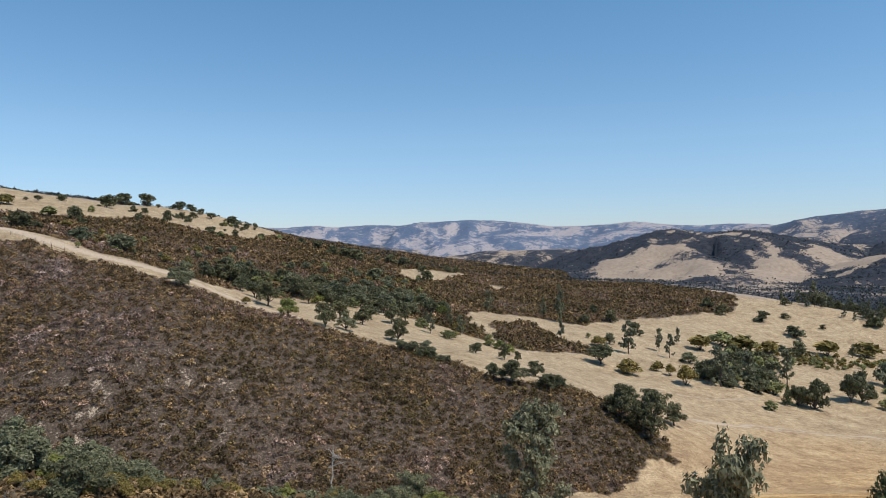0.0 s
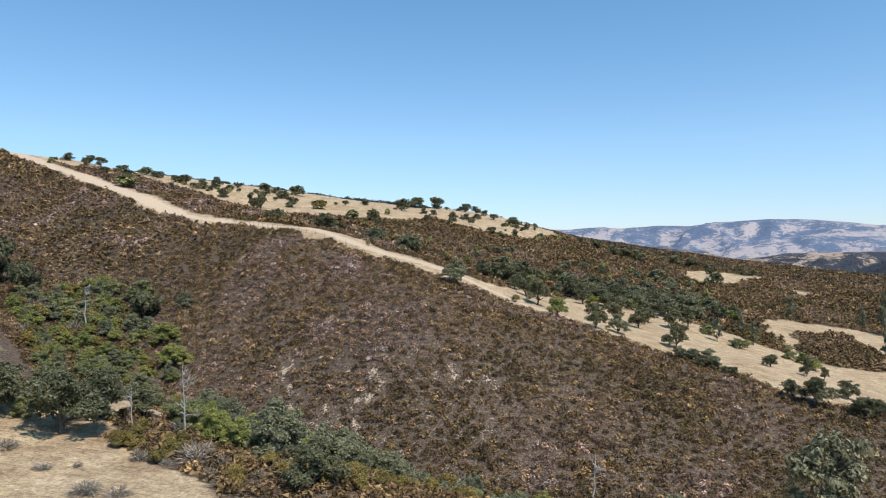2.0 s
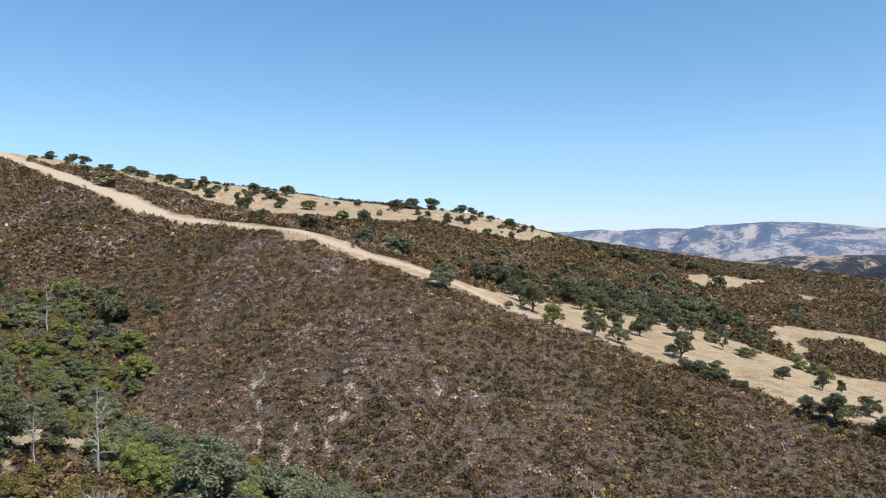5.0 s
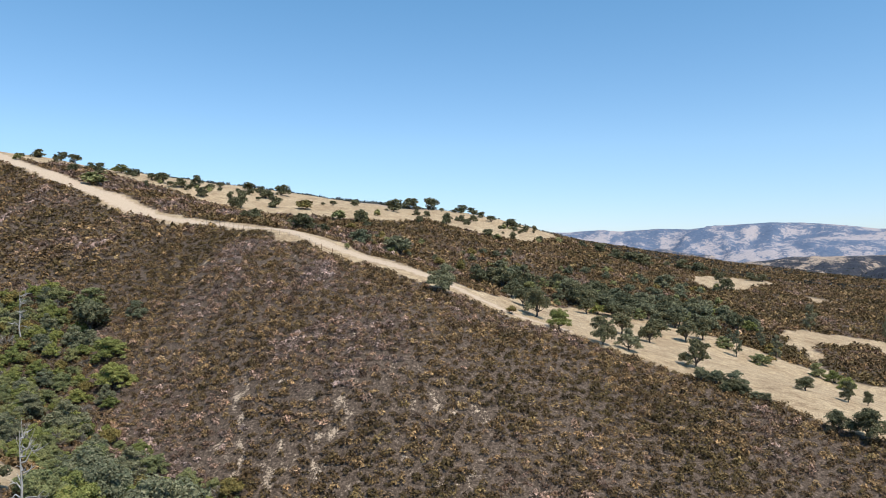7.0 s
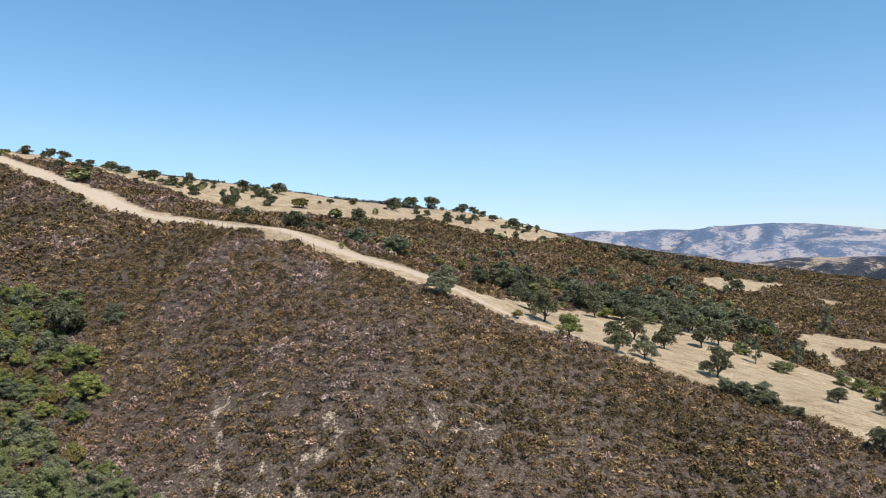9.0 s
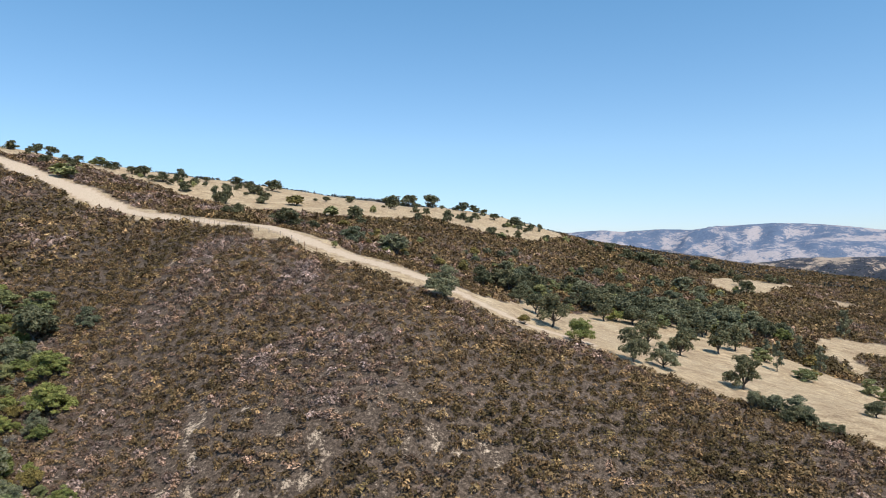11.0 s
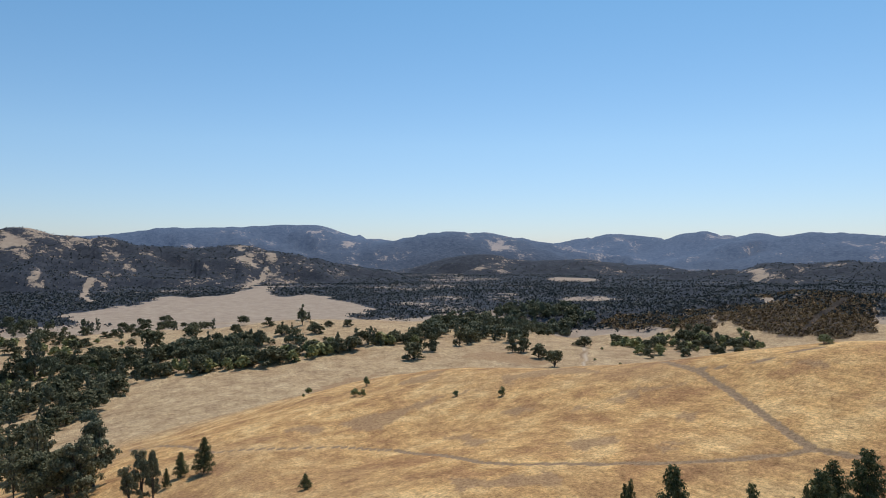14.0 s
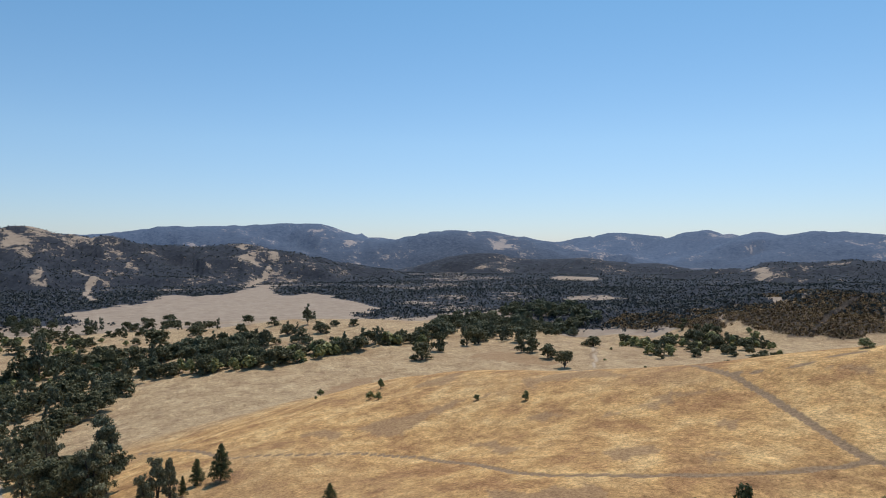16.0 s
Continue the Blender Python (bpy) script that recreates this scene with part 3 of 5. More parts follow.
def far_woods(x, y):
    """How wooded the far country is, from 0 to 1."""
    r = np.hypot(x - EYE[0], y - EYE[1])
    w = np.zeros(x.shape)
    far = r > 470
    x, y, r = x[far], y[far], r[far]
    az = np.degrees(np.arctan2(x - EYE[0], y - EYE[1]))
    n = fractal(x / 110, y / 110, 71, 5)
    dense = np.interp(az, [-40, 10, 30, 48, 54, 75, 92, 160], [0.66, 0.56, 0.54, 0.60, 0.76, 0.82, 0.88, 0.90])
    dense = np.where((r > 1300) & (r < 2100) & (az > 30) & (az < 54), 0.86, dense)
    v = np.clip((n - 0.5) * 1.1 + dense, 0.05, 1)
    bald = np.zeros(x.shape)
    for k, grain in enumerate((22, 55, 12)):
        jx, jy = x + (fractal(x / grain, y / grain, 33 + k, 2) - 0.5) * grain * 1.5, y + (fractal(x / grain, y / grain, 43 + k, 2) - 0.5) * grain * 1.5
        if k == 0:
            lx, ly = jx, jy
        for poly in GRASSY_SLOPES:
            bald = bald + 0.34 * inside(jx, jy, poly)
    bald = np.clip(bald, 0, 1)
    for width, nodes in FAR_TRACKS:
        bald = np.where(line_distance(x, y, nodes) < width * 0.5, 1.1, bald)
    v = np.maximum(0.04, v * (1 - bald) + bald * np.clip(0.24 + (n - 0.52) * 1.8, 0.04, 0.6))
    v = np.where(bald > 1.05, 0.02, v)
    v = np.where(inside(lx, ly, FIELD), 0.04, v)
    near = np.maximum(smooth_step(62, 45, az), smooth_step(118, 126, az))
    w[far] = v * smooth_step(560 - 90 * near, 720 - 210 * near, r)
    return w


def bare_soil(x, y):
    """How much bare soil shows between the brush, from 0 to 1."""
    thin = np.exp(-(((x + 20) / 32) ** 2 + ((y - 112) / 26) ** 2)) * 0.52 + np.exp(-(((x + 62) / 38) ** 2 + ((y - 186) / 28) ** 2)) * 0.36
    runnels = 0.45 * value_noise((x + 0.2 * y) / 1.7, y / 3.0, 62) + 0.35 * value_noise(x / 1.0, y / 1.5, 63) + 0.2 * value_noise(x / 7, y / 7, 64)
    return np.clip(1.7 * (runnels - 0.76 + thin * 0.62), 0, 0.6)


# ---- the ground: one sheet to the horizon ----
def build_ground():
    az = np.concatenate([np.arange(-96, -36, 1.0), np.arange(-36, 153, 0.29), np.arange(153, 264, 3.0)])
    rad = [14.0]
    while rad[-1] < 4900:
        r = rad[-1]
        rad.append(r * (1.05 if r < 40 else 1.0115 if r < 330 else 1.016 if r < 800 else 1.0125 if r < 2400 else 1.02))
    rad = np.array(rad)
    a, r = np.meshgrid(np.radians(az), rad, indexing="ij")
    x, y = EYE[0] + r * np.sin(a), EYE[1] + r * np.cos(a)
    x, y = x.ravel(), y.ravel()
    z = land_height(x, y)
    scrub = np.where(np.hypot(x, y) < 900, scrub_cover(x, y), 0).astype(float)
    track, pale = track_cover(x, y)
    soil = scrub * bare_soil(x, y)
    z = z - 0.12 * track
    brown = np.zeros(x.shape)
    jx, jy = x + (fractal(x / 6, y / 3, 91, 4) - 0.5) * 10, y + (fractal(x / 6, y / 3, 97, 4) - 0.5) * 7
    for poly in DEAD_PATCHES:
        brown = np.maximum(brown, inside(jx, jy, poly) * 0.80)
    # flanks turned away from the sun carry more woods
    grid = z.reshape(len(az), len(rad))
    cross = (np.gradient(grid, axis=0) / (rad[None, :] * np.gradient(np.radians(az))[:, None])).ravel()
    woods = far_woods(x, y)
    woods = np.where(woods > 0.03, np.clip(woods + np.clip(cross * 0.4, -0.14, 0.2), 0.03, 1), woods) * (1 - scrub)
    gold = smooth_step(45, 90, np.degrees(np.arctan2(x - EYE[0], y - EYE[1]))) * (0.22 + 0.78 * smooth_step(235, 185, np.hypot(x - EYE[0], y - EYE[1])))
    na, nr = len(az), len(rad)
    i, j = np.meshgrid(np.arange(na), np.arange(nr - 1), indexing="ij")
    i2 = (i + 1) % na
    quads = np.stack([i * nr + j, i * nr + j + 1, i2 * nr + j + 1, i2 * nr + j], -1).reshape(-1, 4)
    # the middle of the sheet
    verts = np.stack([x, y, z], 1)
    verts = np.vstack([verts, [[EYE[0], EYE[1], land_height(np.array([EYE[0]]), np.array([EYE[1]]))[0]]]])
    hub = len(verts) - 1
    tris = [(hub, k * nr, ((k + 1) % na) * nr) for k in range(na)]
    me = bpy.data.meshes.new("ground")
    nq, nt = len(quads), len(tris)
    me.vertices.add(len(verts))
    me.vertices.foreach_set("co", verts.astype(np.float32).ravel())
    loops = np.concatenate([quads.ravel(), np.array(tris).ravel()]).astype(np.int32)
    me.loops.add(len(loops))
    me.loops.foreach_set("vertex_index", loops)
    me.polygons.add(nq + nt)
    me.polygons.foreach_set("loop_start", np.concatenate([np.arange(nq) * 4, nq * 4 + np.arange(nt) * 3]).astype(np.int32))
    me.update(calc_edges=True)
    me.validate()
    me.polygons.foreach_set("use_smooth", np.ones(len(me.polygons), bool))
    cov = me.attributes.new("cover", "FLOAT_COLOR", "POINT")
    rgba = np.zeros((len(verts), 4), np.float32)
    rgba[:-1, 0], rgba[:-1, 1], rgba[:-1, 2], rgba[:, 3] = scrub, np.maximum(track, soil), brown, 1
    pale = np.maximum(pale, soil > 0)
    cov.data.foreach_set("color", rgba.ravel())
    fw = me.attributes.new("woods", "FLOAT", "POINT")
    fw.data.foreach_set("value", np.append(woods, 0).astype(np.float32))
    # the last mask grows with distance and carries the haze painted into the ground
    for name, values in (("gold", gold), ("pale", pale), ("distance_haze", smooth_step(1900, 3300, np.hypot(x - EYE[0], y - EYE[1])))):
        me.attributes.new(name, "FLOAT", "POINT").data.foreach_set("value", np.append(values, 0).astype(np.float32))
    me.materials.append(GROUND)
    if sum(p.normal.z for p in list(me.polygons)[:200]) < 0:
        me.flip_normals()
    return tagged(new("ground", me), "dry golden grass hills with brown scrub and bare earth", "ground", kind="structure")


ground = build_ground()

# ---- leaves and bark ----


def leaf_material(name, dark, light, warm):
    m, nodes, links, b = material(name, 0.65)
    geo = nodes.new("ShaderNodeNewGeometry")
    info = nodes.new("ShaderNodeObjectInfo")
    col = ramp(nodes, links, geo.outputs["Random Per Island"], [(0.0, dark), (0.6, light), (1.0, warm)])
    n = add_noise(nodes, links, 0.8, 3, 0.6, geo.outputs["Position"])
    col = mixed(nodes, links, 0.7, col, ramp(nodes, links, n, [(0.3, (0.6, 0.6, 0.6)), (0.65, (1.15, 1.12, 1.05))]), "MULTIPLY")
    col = mixed(nodes, links, 1.0, col, ramp(nodes, links, info.outputs["Random"], [(0.0, (0.78, 0.82, 0.80)), (1.0, (1.18, 1.12, 1.02))]), "MULTIPLY")
    links.new(col, b.inputs["Base Color"])
    glow = nodes.new("ShaderNodeBsdfTranslucent")
    links.new(col, glow.inputs["Color"])
    both = nodes.new("ShaderNodeMixShader")
    both.inputs[0].default_value = 0.14
    links.new(b.outputs[0], both.inputs[1])
    links.new(glow.outputs[0], both.inputs[2])
    links.new(both.outputs[0], nodes["Material Output"].inputs["Surface"])
    return m


def bark_material(name, a, c):
    m, nodes, links, b = material(name, 0.9)
    pos = nodes.new("ShaderNodeNewGeometry").outputs["Position"]
    links.new(ramp(nodes, links, add_noise(nodes, links, 9, 5, 0.7, pos), [(0.3, a), (0.7, c)]), b.inputs["Base Color"])
    return m


OAK_LEAF = leaf_material("oak leaves", (0.074, 0.078, 0.044), (0.148, 0.150, 0.086), (0.250, 0.228, 0.135))
GREY_LEAF = leaf_material("grey-green oak leaves", (0.108, 0.118, 0.070), (0.208, 0.214, 0.134), (0.320, 0.305, 0.200))
BRIGHT_LEAF = leaf_material("fresh green leaves", (0.130, 0.155, 0.045), (0.260, 0.280, 0.088), (0.370, 0.350, 0.130))
PINE_LEAF = leaf_material("grey pine needles", (0.112, 0.118, 0.076), (0.215, 0.218, 0.142), (0.330, 0.315, 0.215))
FIR_LEAF = leaf_material("dark pine needles", (0.060, 0.078, 0.036), (0.130, 0.150, 0.070), (0.220, 0.220, 0.110))
SHRUB_LEAF = leaf_material("green shrub leaves", (0.135, 0.150, 0.066), (0.260, 0.272, 0.122), (0.380, 0.360, 0.175))
OLIVE_LEAF = leaf_material("olive brown shrub leaves", (0.120, 0.098, 0.034), (0.260, 0.205, 0.070), (0.400, 0.295, 0.105))
GREY_SHRUB = leaf_material("dry grey twigs", (0.170, 0.145, 0.125), (0.320, 0.280, 0.245), (0.450, 0.400, 0.350))
BARK = bark_material("dark oak bark", (0.05, 0.042, 0.036), (0.15, 0.13, 0.11))
DEAD_WOOD = bark_material("bleached dead wood", (0.30, 0.27, 0.24), (0.55, 0.51, 0.47))

rng = np.random.default_rng(7)


def quads_mesh(name, corners, mat, tint=None):
    """A mesh of loose leaves with three or four corners; corners is n x 4 x 3."""
    n, k = corners.shape[:2]
    me = bpy.data.meshes.new(name)
    me.vertices.add(n * k)
    me.vertices.foreach_set("co", corners.astype(np.float32).ravel())
    me.loops.add(n * k)
    me.loops.foreach_set("vertex_index", np.arange(n * k, dtype=np.int32))
    me.polygons.add(n)
    me.polygons.foreach_set("loop_start", np.arange(0, n * k, k, dtype=np.int32))
    me.update(calc_edges=True)
    if tint is not None:
        a = me.attributes.new("tint", "FLOAT", "POINT")
        a.data.foreach_set("value", np.repeat(tint, k).astype(np.float32))
    me.materials.append(mat)
    return me


def unit(v):
    return v / np.maximum(np.linalg.norm(v, axis=-1, keepdims=True), 1e-9)


def leaf_quads(centres, outward, size, long=1.5):
    """Ragged leaf sprays at the centres, loosely facing outward."""
    n = len(centres)
    nrm = unit(outward + rng.normal(0, 0.55, (n, 3)) + np.array([0, 0, 0.25]))
    side = unit(np.cross(nrm, rng.normal(0, 1, (n, 3))))
    up = np.cross(nrm, side)
    s = (size * rng.uniform(0.6, 1.4, n))[:, None]
    a = side * s * long * 0.5
    b = up * s * 0.5
    k = rng.uniform(0.25, 0.9, (n, 1))
    bend = nrm * s * rng.uniform(-0.25, 0.25, (n, 1))
    return np.stack([centres - a - b * k, centres + a * rng.uniform(0.6, 1.2, (n, 1)) - b * 0.3 + bend, centres + b * 1.1 + bend * 0.5], 1)


def crown(blobs, count, size, hollow=0.55):
    """Leaf sprays over a set of clumps (x, y, z, rx, rz)."""
    blobs = np.array(blobs)
    area = blobs[:, 3] ** 2
    pick = rng.choice(len(blobs), count, p=area / area.sum())
    d = unit(rng.normal(0, 1, (count, 3)))
    d[:, 2] = np.where(d[:, 2] < -0.45, -d[:, 2], d[:, 2])
    r = rng.uniform(hollow, 1.08, (count, 1)) ** 0.6
    bl = blobs[pick]
    lump = 1 + 0.22 * np.sin(d[:, :1] * 7 + bl[:, :1] * 3) * np.cos(d[:, 1:2] * 6 + bl[:, 2:3] * 5)
    c = bl[:, :3] + d * r * lump * np.stack([bl[:, 3], bl[:, 3], bl[:, 4]], 1)
    return leaf_quads(c, d, size)


def tube(points, radii, sides=5):
    """A tapered limb: the quads of a tube through the points."""
    rings = []
    for i, p in enumerate(points):
        p = np.array(p, float)
        q = np.array(points[min(i + 1, len(points) - 1)], float) - np.array(points[max(i - 1, 0)], float)
        q = unit(q)
        s = unit(np.cross(q, [0.31, 0.95, 0.07]))
        u = np.cross(q, s)
        a = np.linspace(0, 2 * math.pi, sides, endpoint=False)
        rings.append(p + radii[i] * (np.cos(a)[:, None] * s + np.sin(a)[:, None] * u))
    out = []
    for a, b in zip(rings, rings[1:]):
        for k in range(sides):
            out.append([a[k], a[(k + 1) % sides], b[(k + 1) % sides], b[k]])
    return out


def limb_mesh(name, tubes, mat):
    me = quads_mesh(name, np.array([q for t in tubes for q in t]), mat)
    bm = bmesh.new()
    bm.from_mesh(me)
    bmesh.ops.remove_doubles(bm, verts=bm.verts, dist=0.0005)
    bmesh.ops.recalc_face_normals(bm, faces=bm.faces)
    for f in bm.faces:
        f.smooth = True
    bm.to_mesh(me)
    bm.free()
    return me


def part(name, me, parent, label=""):
    ob = new(name, me)
    ob.parent = parent
    return tagged(ob, label)


def crooked(start, end, n, wobble):
    p = [np.array(start) + (np.array(end) - np.array(start)) * i / n for i in range(n + 1)]
    return [q + rng.normal(0, wobble, 3) * (0 < i < n) for i, q in enumerate(p)]


# every kind is built one metre high and one metre broad, and scaled where it stands
def oak_kind(leaves, size, leaf, name="oak_tree"):
    """A short crooked trunk, and a broken crown of a few lobes, each of several leaf clumps."""
    root = new(name)
    tubes, blobs = [], []
    lean = rng.normal(0, 0.04, 2)
    fork = np.array([lean[0], lean[1], 0.14])
    tubes.append(tube(crooked((0, 0, -0.06), fork, 3, 0.012), [0.042, 0.034, 0.030, 0.027], 6))
    lobes = int(rng.integers(7, 11))
    turn = rng.uniform(0, 6.28)
    for i in range(lobes):
        a = turn + i * 2.4 + rng.uniform(-0.5, 0.5)
        up = rng.uniform(0.0, 1.0) if i else 1.0
        out = (0.12 + 0.19 * (1 - up * up)) * rng.uniform(0.75, 1.2) * (0.25 if i == 0 else 1.0)
        heart = np.array([math.cos(a) * out, math.sin(a) * out, 0.24 + 0.48 * up * rng.uniform(0.85, 1.1)])
        tubes.append(tube(crooked(fork, heart, 4, 0.025), [0.022, 0.016, 0.012, 0.008, 0.004], 4))
        broad = rng.uniform(0.14, 0.20)
        blobs.append((*heart, broad * 0.8, broad * 0.7))
        for k in range(7):
            d = unit(rng.normal(0, 1, 3)) * broad * rng.uniform(0.65, 1.15) * np.array([1.1, 1.1, 0.8])
            r = rng.uniform(0.06, 0.11)
            tip = heart + d
            tip[2] = max(tip[2], 0.13)
            if k < 2:
                tubes.append(tube(crooked(heart * 0.8 + fork * 0.2, tip, 2, 0.01), [0.008, 0.005, 0.002], 3))
            blobs.append((*tip, r, r * 0.8))
    blobs.append((0, 0, 0.42, 0.24, 0.24))
    part("trunk", limb_mesh("oak trunk", tubes, BARK), root, "dark crooked trunk and limbs")
    part("crown", quads_mesh("oak crown", crown(blobs, leaves, size), leaf), root)
    return root


def thicket_kind(leaves, size, leaf, name="green_thicket"):
    """A leafy mound that reaches the ground, lumpy and open at the skirt."""
    root = new(name)
    tubes, blobs = [], []
    for i in range(34):
        a = i * 2.4 + rng.uniform(-0.6, 0.6)
        up = rng.uniform(0.05, 1.0)
        out = math.sqrt(1 - up * up) * rng.uniform(0.55, 1.05) * 0.42
        tip = np.array([math.cos(a) * out, math.sin(a) * out, 0.08 + 0.74 * up * rng.uniform(0.72, 1.1)])
        if i % 3 == 0:
            tubes.append(tube(crooked((rng.uniform(-0.08, 0.08), rng.uniform(-0.08, 0.08), -0.08), tip, 3, 0.02), [0.018, 0.013, 0.008, 0.003], 4))
        r = rng.uniform(0.07, 0.135)
        blobs.append((*tip, r, r * 0.85))
    blobs.append((0, 0, 0.32, 0.25, 0.24))
    part("stem", limb_mesh("thicket stems", tubes, BARK), root)
    part("foliage", quads_mesh("thicket foliage", crown(blobs, leaves, size), leaf), root)
    return root


def pine_kind(leaves, size, name="grey_pine", leaf=None):
    """A forked trunk with long rising limbs that carry open tufts of needles."""
    root = new(name)
    tubes, blobs = [], []
    stems = []
    for k in range(int(rng.integers(1, 4))):
        a = k * 2.2 + rng.uniform(0, 6.28)
        far = rng.uniform(0.02, 0.06) if k == 0 else rng.uniform(0.10, 0.20)
        top = np.array([math.cos(a) * far, math.sin(a) * far, 0.95 if k == 0 else rng.uniform(0.72, 0.92)])
        stems.append(top)
        tubes.append(tube(crooked((0, 0, -0.04 if k == 0 else 0.16), top, 5, 0.018), [0.030, 0.024, 0.018, 0.013, 0.008, 0.003], 5))
    for i in range(26):
        top = stems[i % len(stems)]
        f = 0.16 + 0.82 * rng.uniform(0, 1)
        base = np.array([top[0] * f, top[1] * f, top[2] * f])
        a = i * 2.4 + rng.uniform(-0.5, 0.5)
        reach = 0.40 * (1 - 0.75 * max(0, f - 0.3)) * rng.uniform(0.35, 1.05)
        tip = base + np.array([math.cos(a) * reach, math.sin(a) * reach, rng.uniform(0.0, 0.14) * (1 - 0.5 * f)])
        tubes.append(tube(crooked(base, tip, 3, 0.014), [0.010, 0.007, 0.005, 0.002], 3))
        for q in (0.55, 0.8, 1.0):
            r = rng.uniform(0.05, 0.10)
            at = base * (1 - q) + tip * q + rng.normal(0, 0.02, 3)
            blobs.append((*at, r, r * 0.75))
    for top in stems:
        blobs.append((*top, 0.06, 0.08))
    part("trunk", limb_mesh("pine trunk", tubes, BARK), root, "thin grey trunk and limbs")
    part("crown", quads_mesh("pine crown", crown(blobs, leaves, size, 0.2), leaf or PINE_LEAF), root)
    return root


def young_pine_kind(leaves, size):
    """A full cone of whorled boughs, dark and dense."""
    root = new("young_pine")
    lean = rng.normal(0, 0.02, 2)
    tubes = [tube(crooked((0, 0, -0.04), (lean[0], lean[1], 0.97), 5, 0.008), [0.028, 0.022, 0.017, 0.012, 0.007, 0.002], 5)]
    blobs = []
    for i in range(38):
        z = 0.08 + 0.86 * (i / 37) ** 0.9
        a = i * 2.4 + rng.uniform(-0.4, 0.4)
        reach = 0.42 * (1 - z) ** 0.8 * rng.uniform(0.75, 1.15)
        tip = np.array([lean[0] * z + math.cos(a) * reach, lean[1] * z + math.sin(a) * reach, z + 0.05])
        if i % 2 == 0:
            tubes.append(tube(crooked((lean[0] * z, lean[1] * z, z - 0.03), tip, 2, 0.01), [0.008, 0.005, 0.001], 3))
        r = 0.05 + 0.11 * (1 - z)
        blobs.append((*tip, r, r * 0.7))
        blobs.append((tip[0] * 0.5, tip[1] * 0.5, z, r, r * 0.9))
    blobs.append((lean[0], lean[1], 0.97, 0.022, 0.06))
    part("trunk", limb_mesh("young pine trunk", tubes, BARK), root, "thin dark trunk and boughs")
    part("crown", quads_mesh("young pine crown", crown(blobs, leaves, size, 0.25), FIR_LEAF), root)
    return root


def shrub_kind(leaves, size, leaf, name):
    root = new(name)
    tubes, blobs = [], []
    for i in range(7):
        a = i * 0.9 + rng.uniform(-0.3, 0.3)
        rr = rng.uniform(0.10, 0.34)
        tip = np.array([math.cos(a) * rr, math.sin(a) * rr, rng.uniform(0.35, 0.8) - rr * 0.5])
        tubes.append(tube(crooked((0, 0, -0.06), tip, 3, 0.02), [0.020, 0.014, 0.009, 0.003], 3))
        r = rng.uniform(0.15, 0.22)
        blobs.append((tip[0], tip[1], max(0.18, tip[2]), r, r * 1.0))
    blobs.append((0, 0, 0.6, 0.26, 0.36))
    part("stem", limb_mesh("shrub stems", tubes, BARK), root)
    part("foliage", quads_mesh("shrub foliage", crown(blobs, leaves, size, 0.5), leaf), root)
    return root


def twig_kind(count):
    """A leafless spray of dry twigs from one root."""
    root = new("grey_shrub")
    a, up = rng.uniform(0, 6.28, count), rng.uniform(0.1, 1.0, count)
    out = np.sqrt(1 - up * up)
    d = np.stack([np.cos(a) * out, np.sin(a) * out, up], 1)
    base = d * rng.uniform(0.05, 0.42, (count, 1)) * np.array([1, 1, 1.3])
    way = unit(d + rng.normal(0, 0.35, (count, 3)))
    tip = base + way * rng.uniform(0.10, 0.26, (count, 1))
    side = unit(np.cross(way, rng.normal(0, 1, (count, 3)))) * rng.uniform(0.008, 0.022, (count, 1))
    part("foliage", quads_mesh("dry twigs", np.stack([base - side, base + side, tip], 1), GREY_SHRUB), root, "bare brittle twigs")
    tubes = [tube(crooked((0, 0, -0.05), (math.cos(k * 1.1) * 0.3, math.sin(k * 1.1) * 0.3, rng.uniform(0.35, 0.7)), 3, 0.02), [0.016, 0.011, 0.007, 0.003], 3) for k in range(6)]
    part("stem", limb_mesh("dry stems", tubes, DEAD_WOOD), root)
    return root


def snag_kind():
    root = new("dead_tree")
    tubes = [tube(crooked((0, 0, -0.05), (0.05, 0.02, 0.95), 6, 0.02), [0.034, 0.028, 0.022, 0.017, 0.012, 0.008, 0.003], 5)]
    for i in range(14):
        z = rng.uniform(0.25, 0.9)
        a, reach = rng.uniform(0, 6.28), rng.uniform(0.15, 0.42) * (1.15 - z * 0.6)
        base = np.array([0.05 * z, 0.02 * z, z])
        tip = base + np.array([math.cos(a) * reach, math.sin(a) * reach, rng.uniform(0.0, 0.16)])
        tubes.append(tube(crooked(base, tip, 4, 0.02), [0.014, 0.010, 0.007, 0.005, 0.002], 3))
        for k in range(2):
            t2 = tip + rng.normal(0, 0.07, 3)
            tubes.append(tube(crooked(base * 0.4 + tip * 0.6, t2, 2, 0.01), [0.006, 0.004, 0.001], 3))
    part("trunk", limb_mesh("dead branches", tubes, DEAD_WOOD), root)
    return root


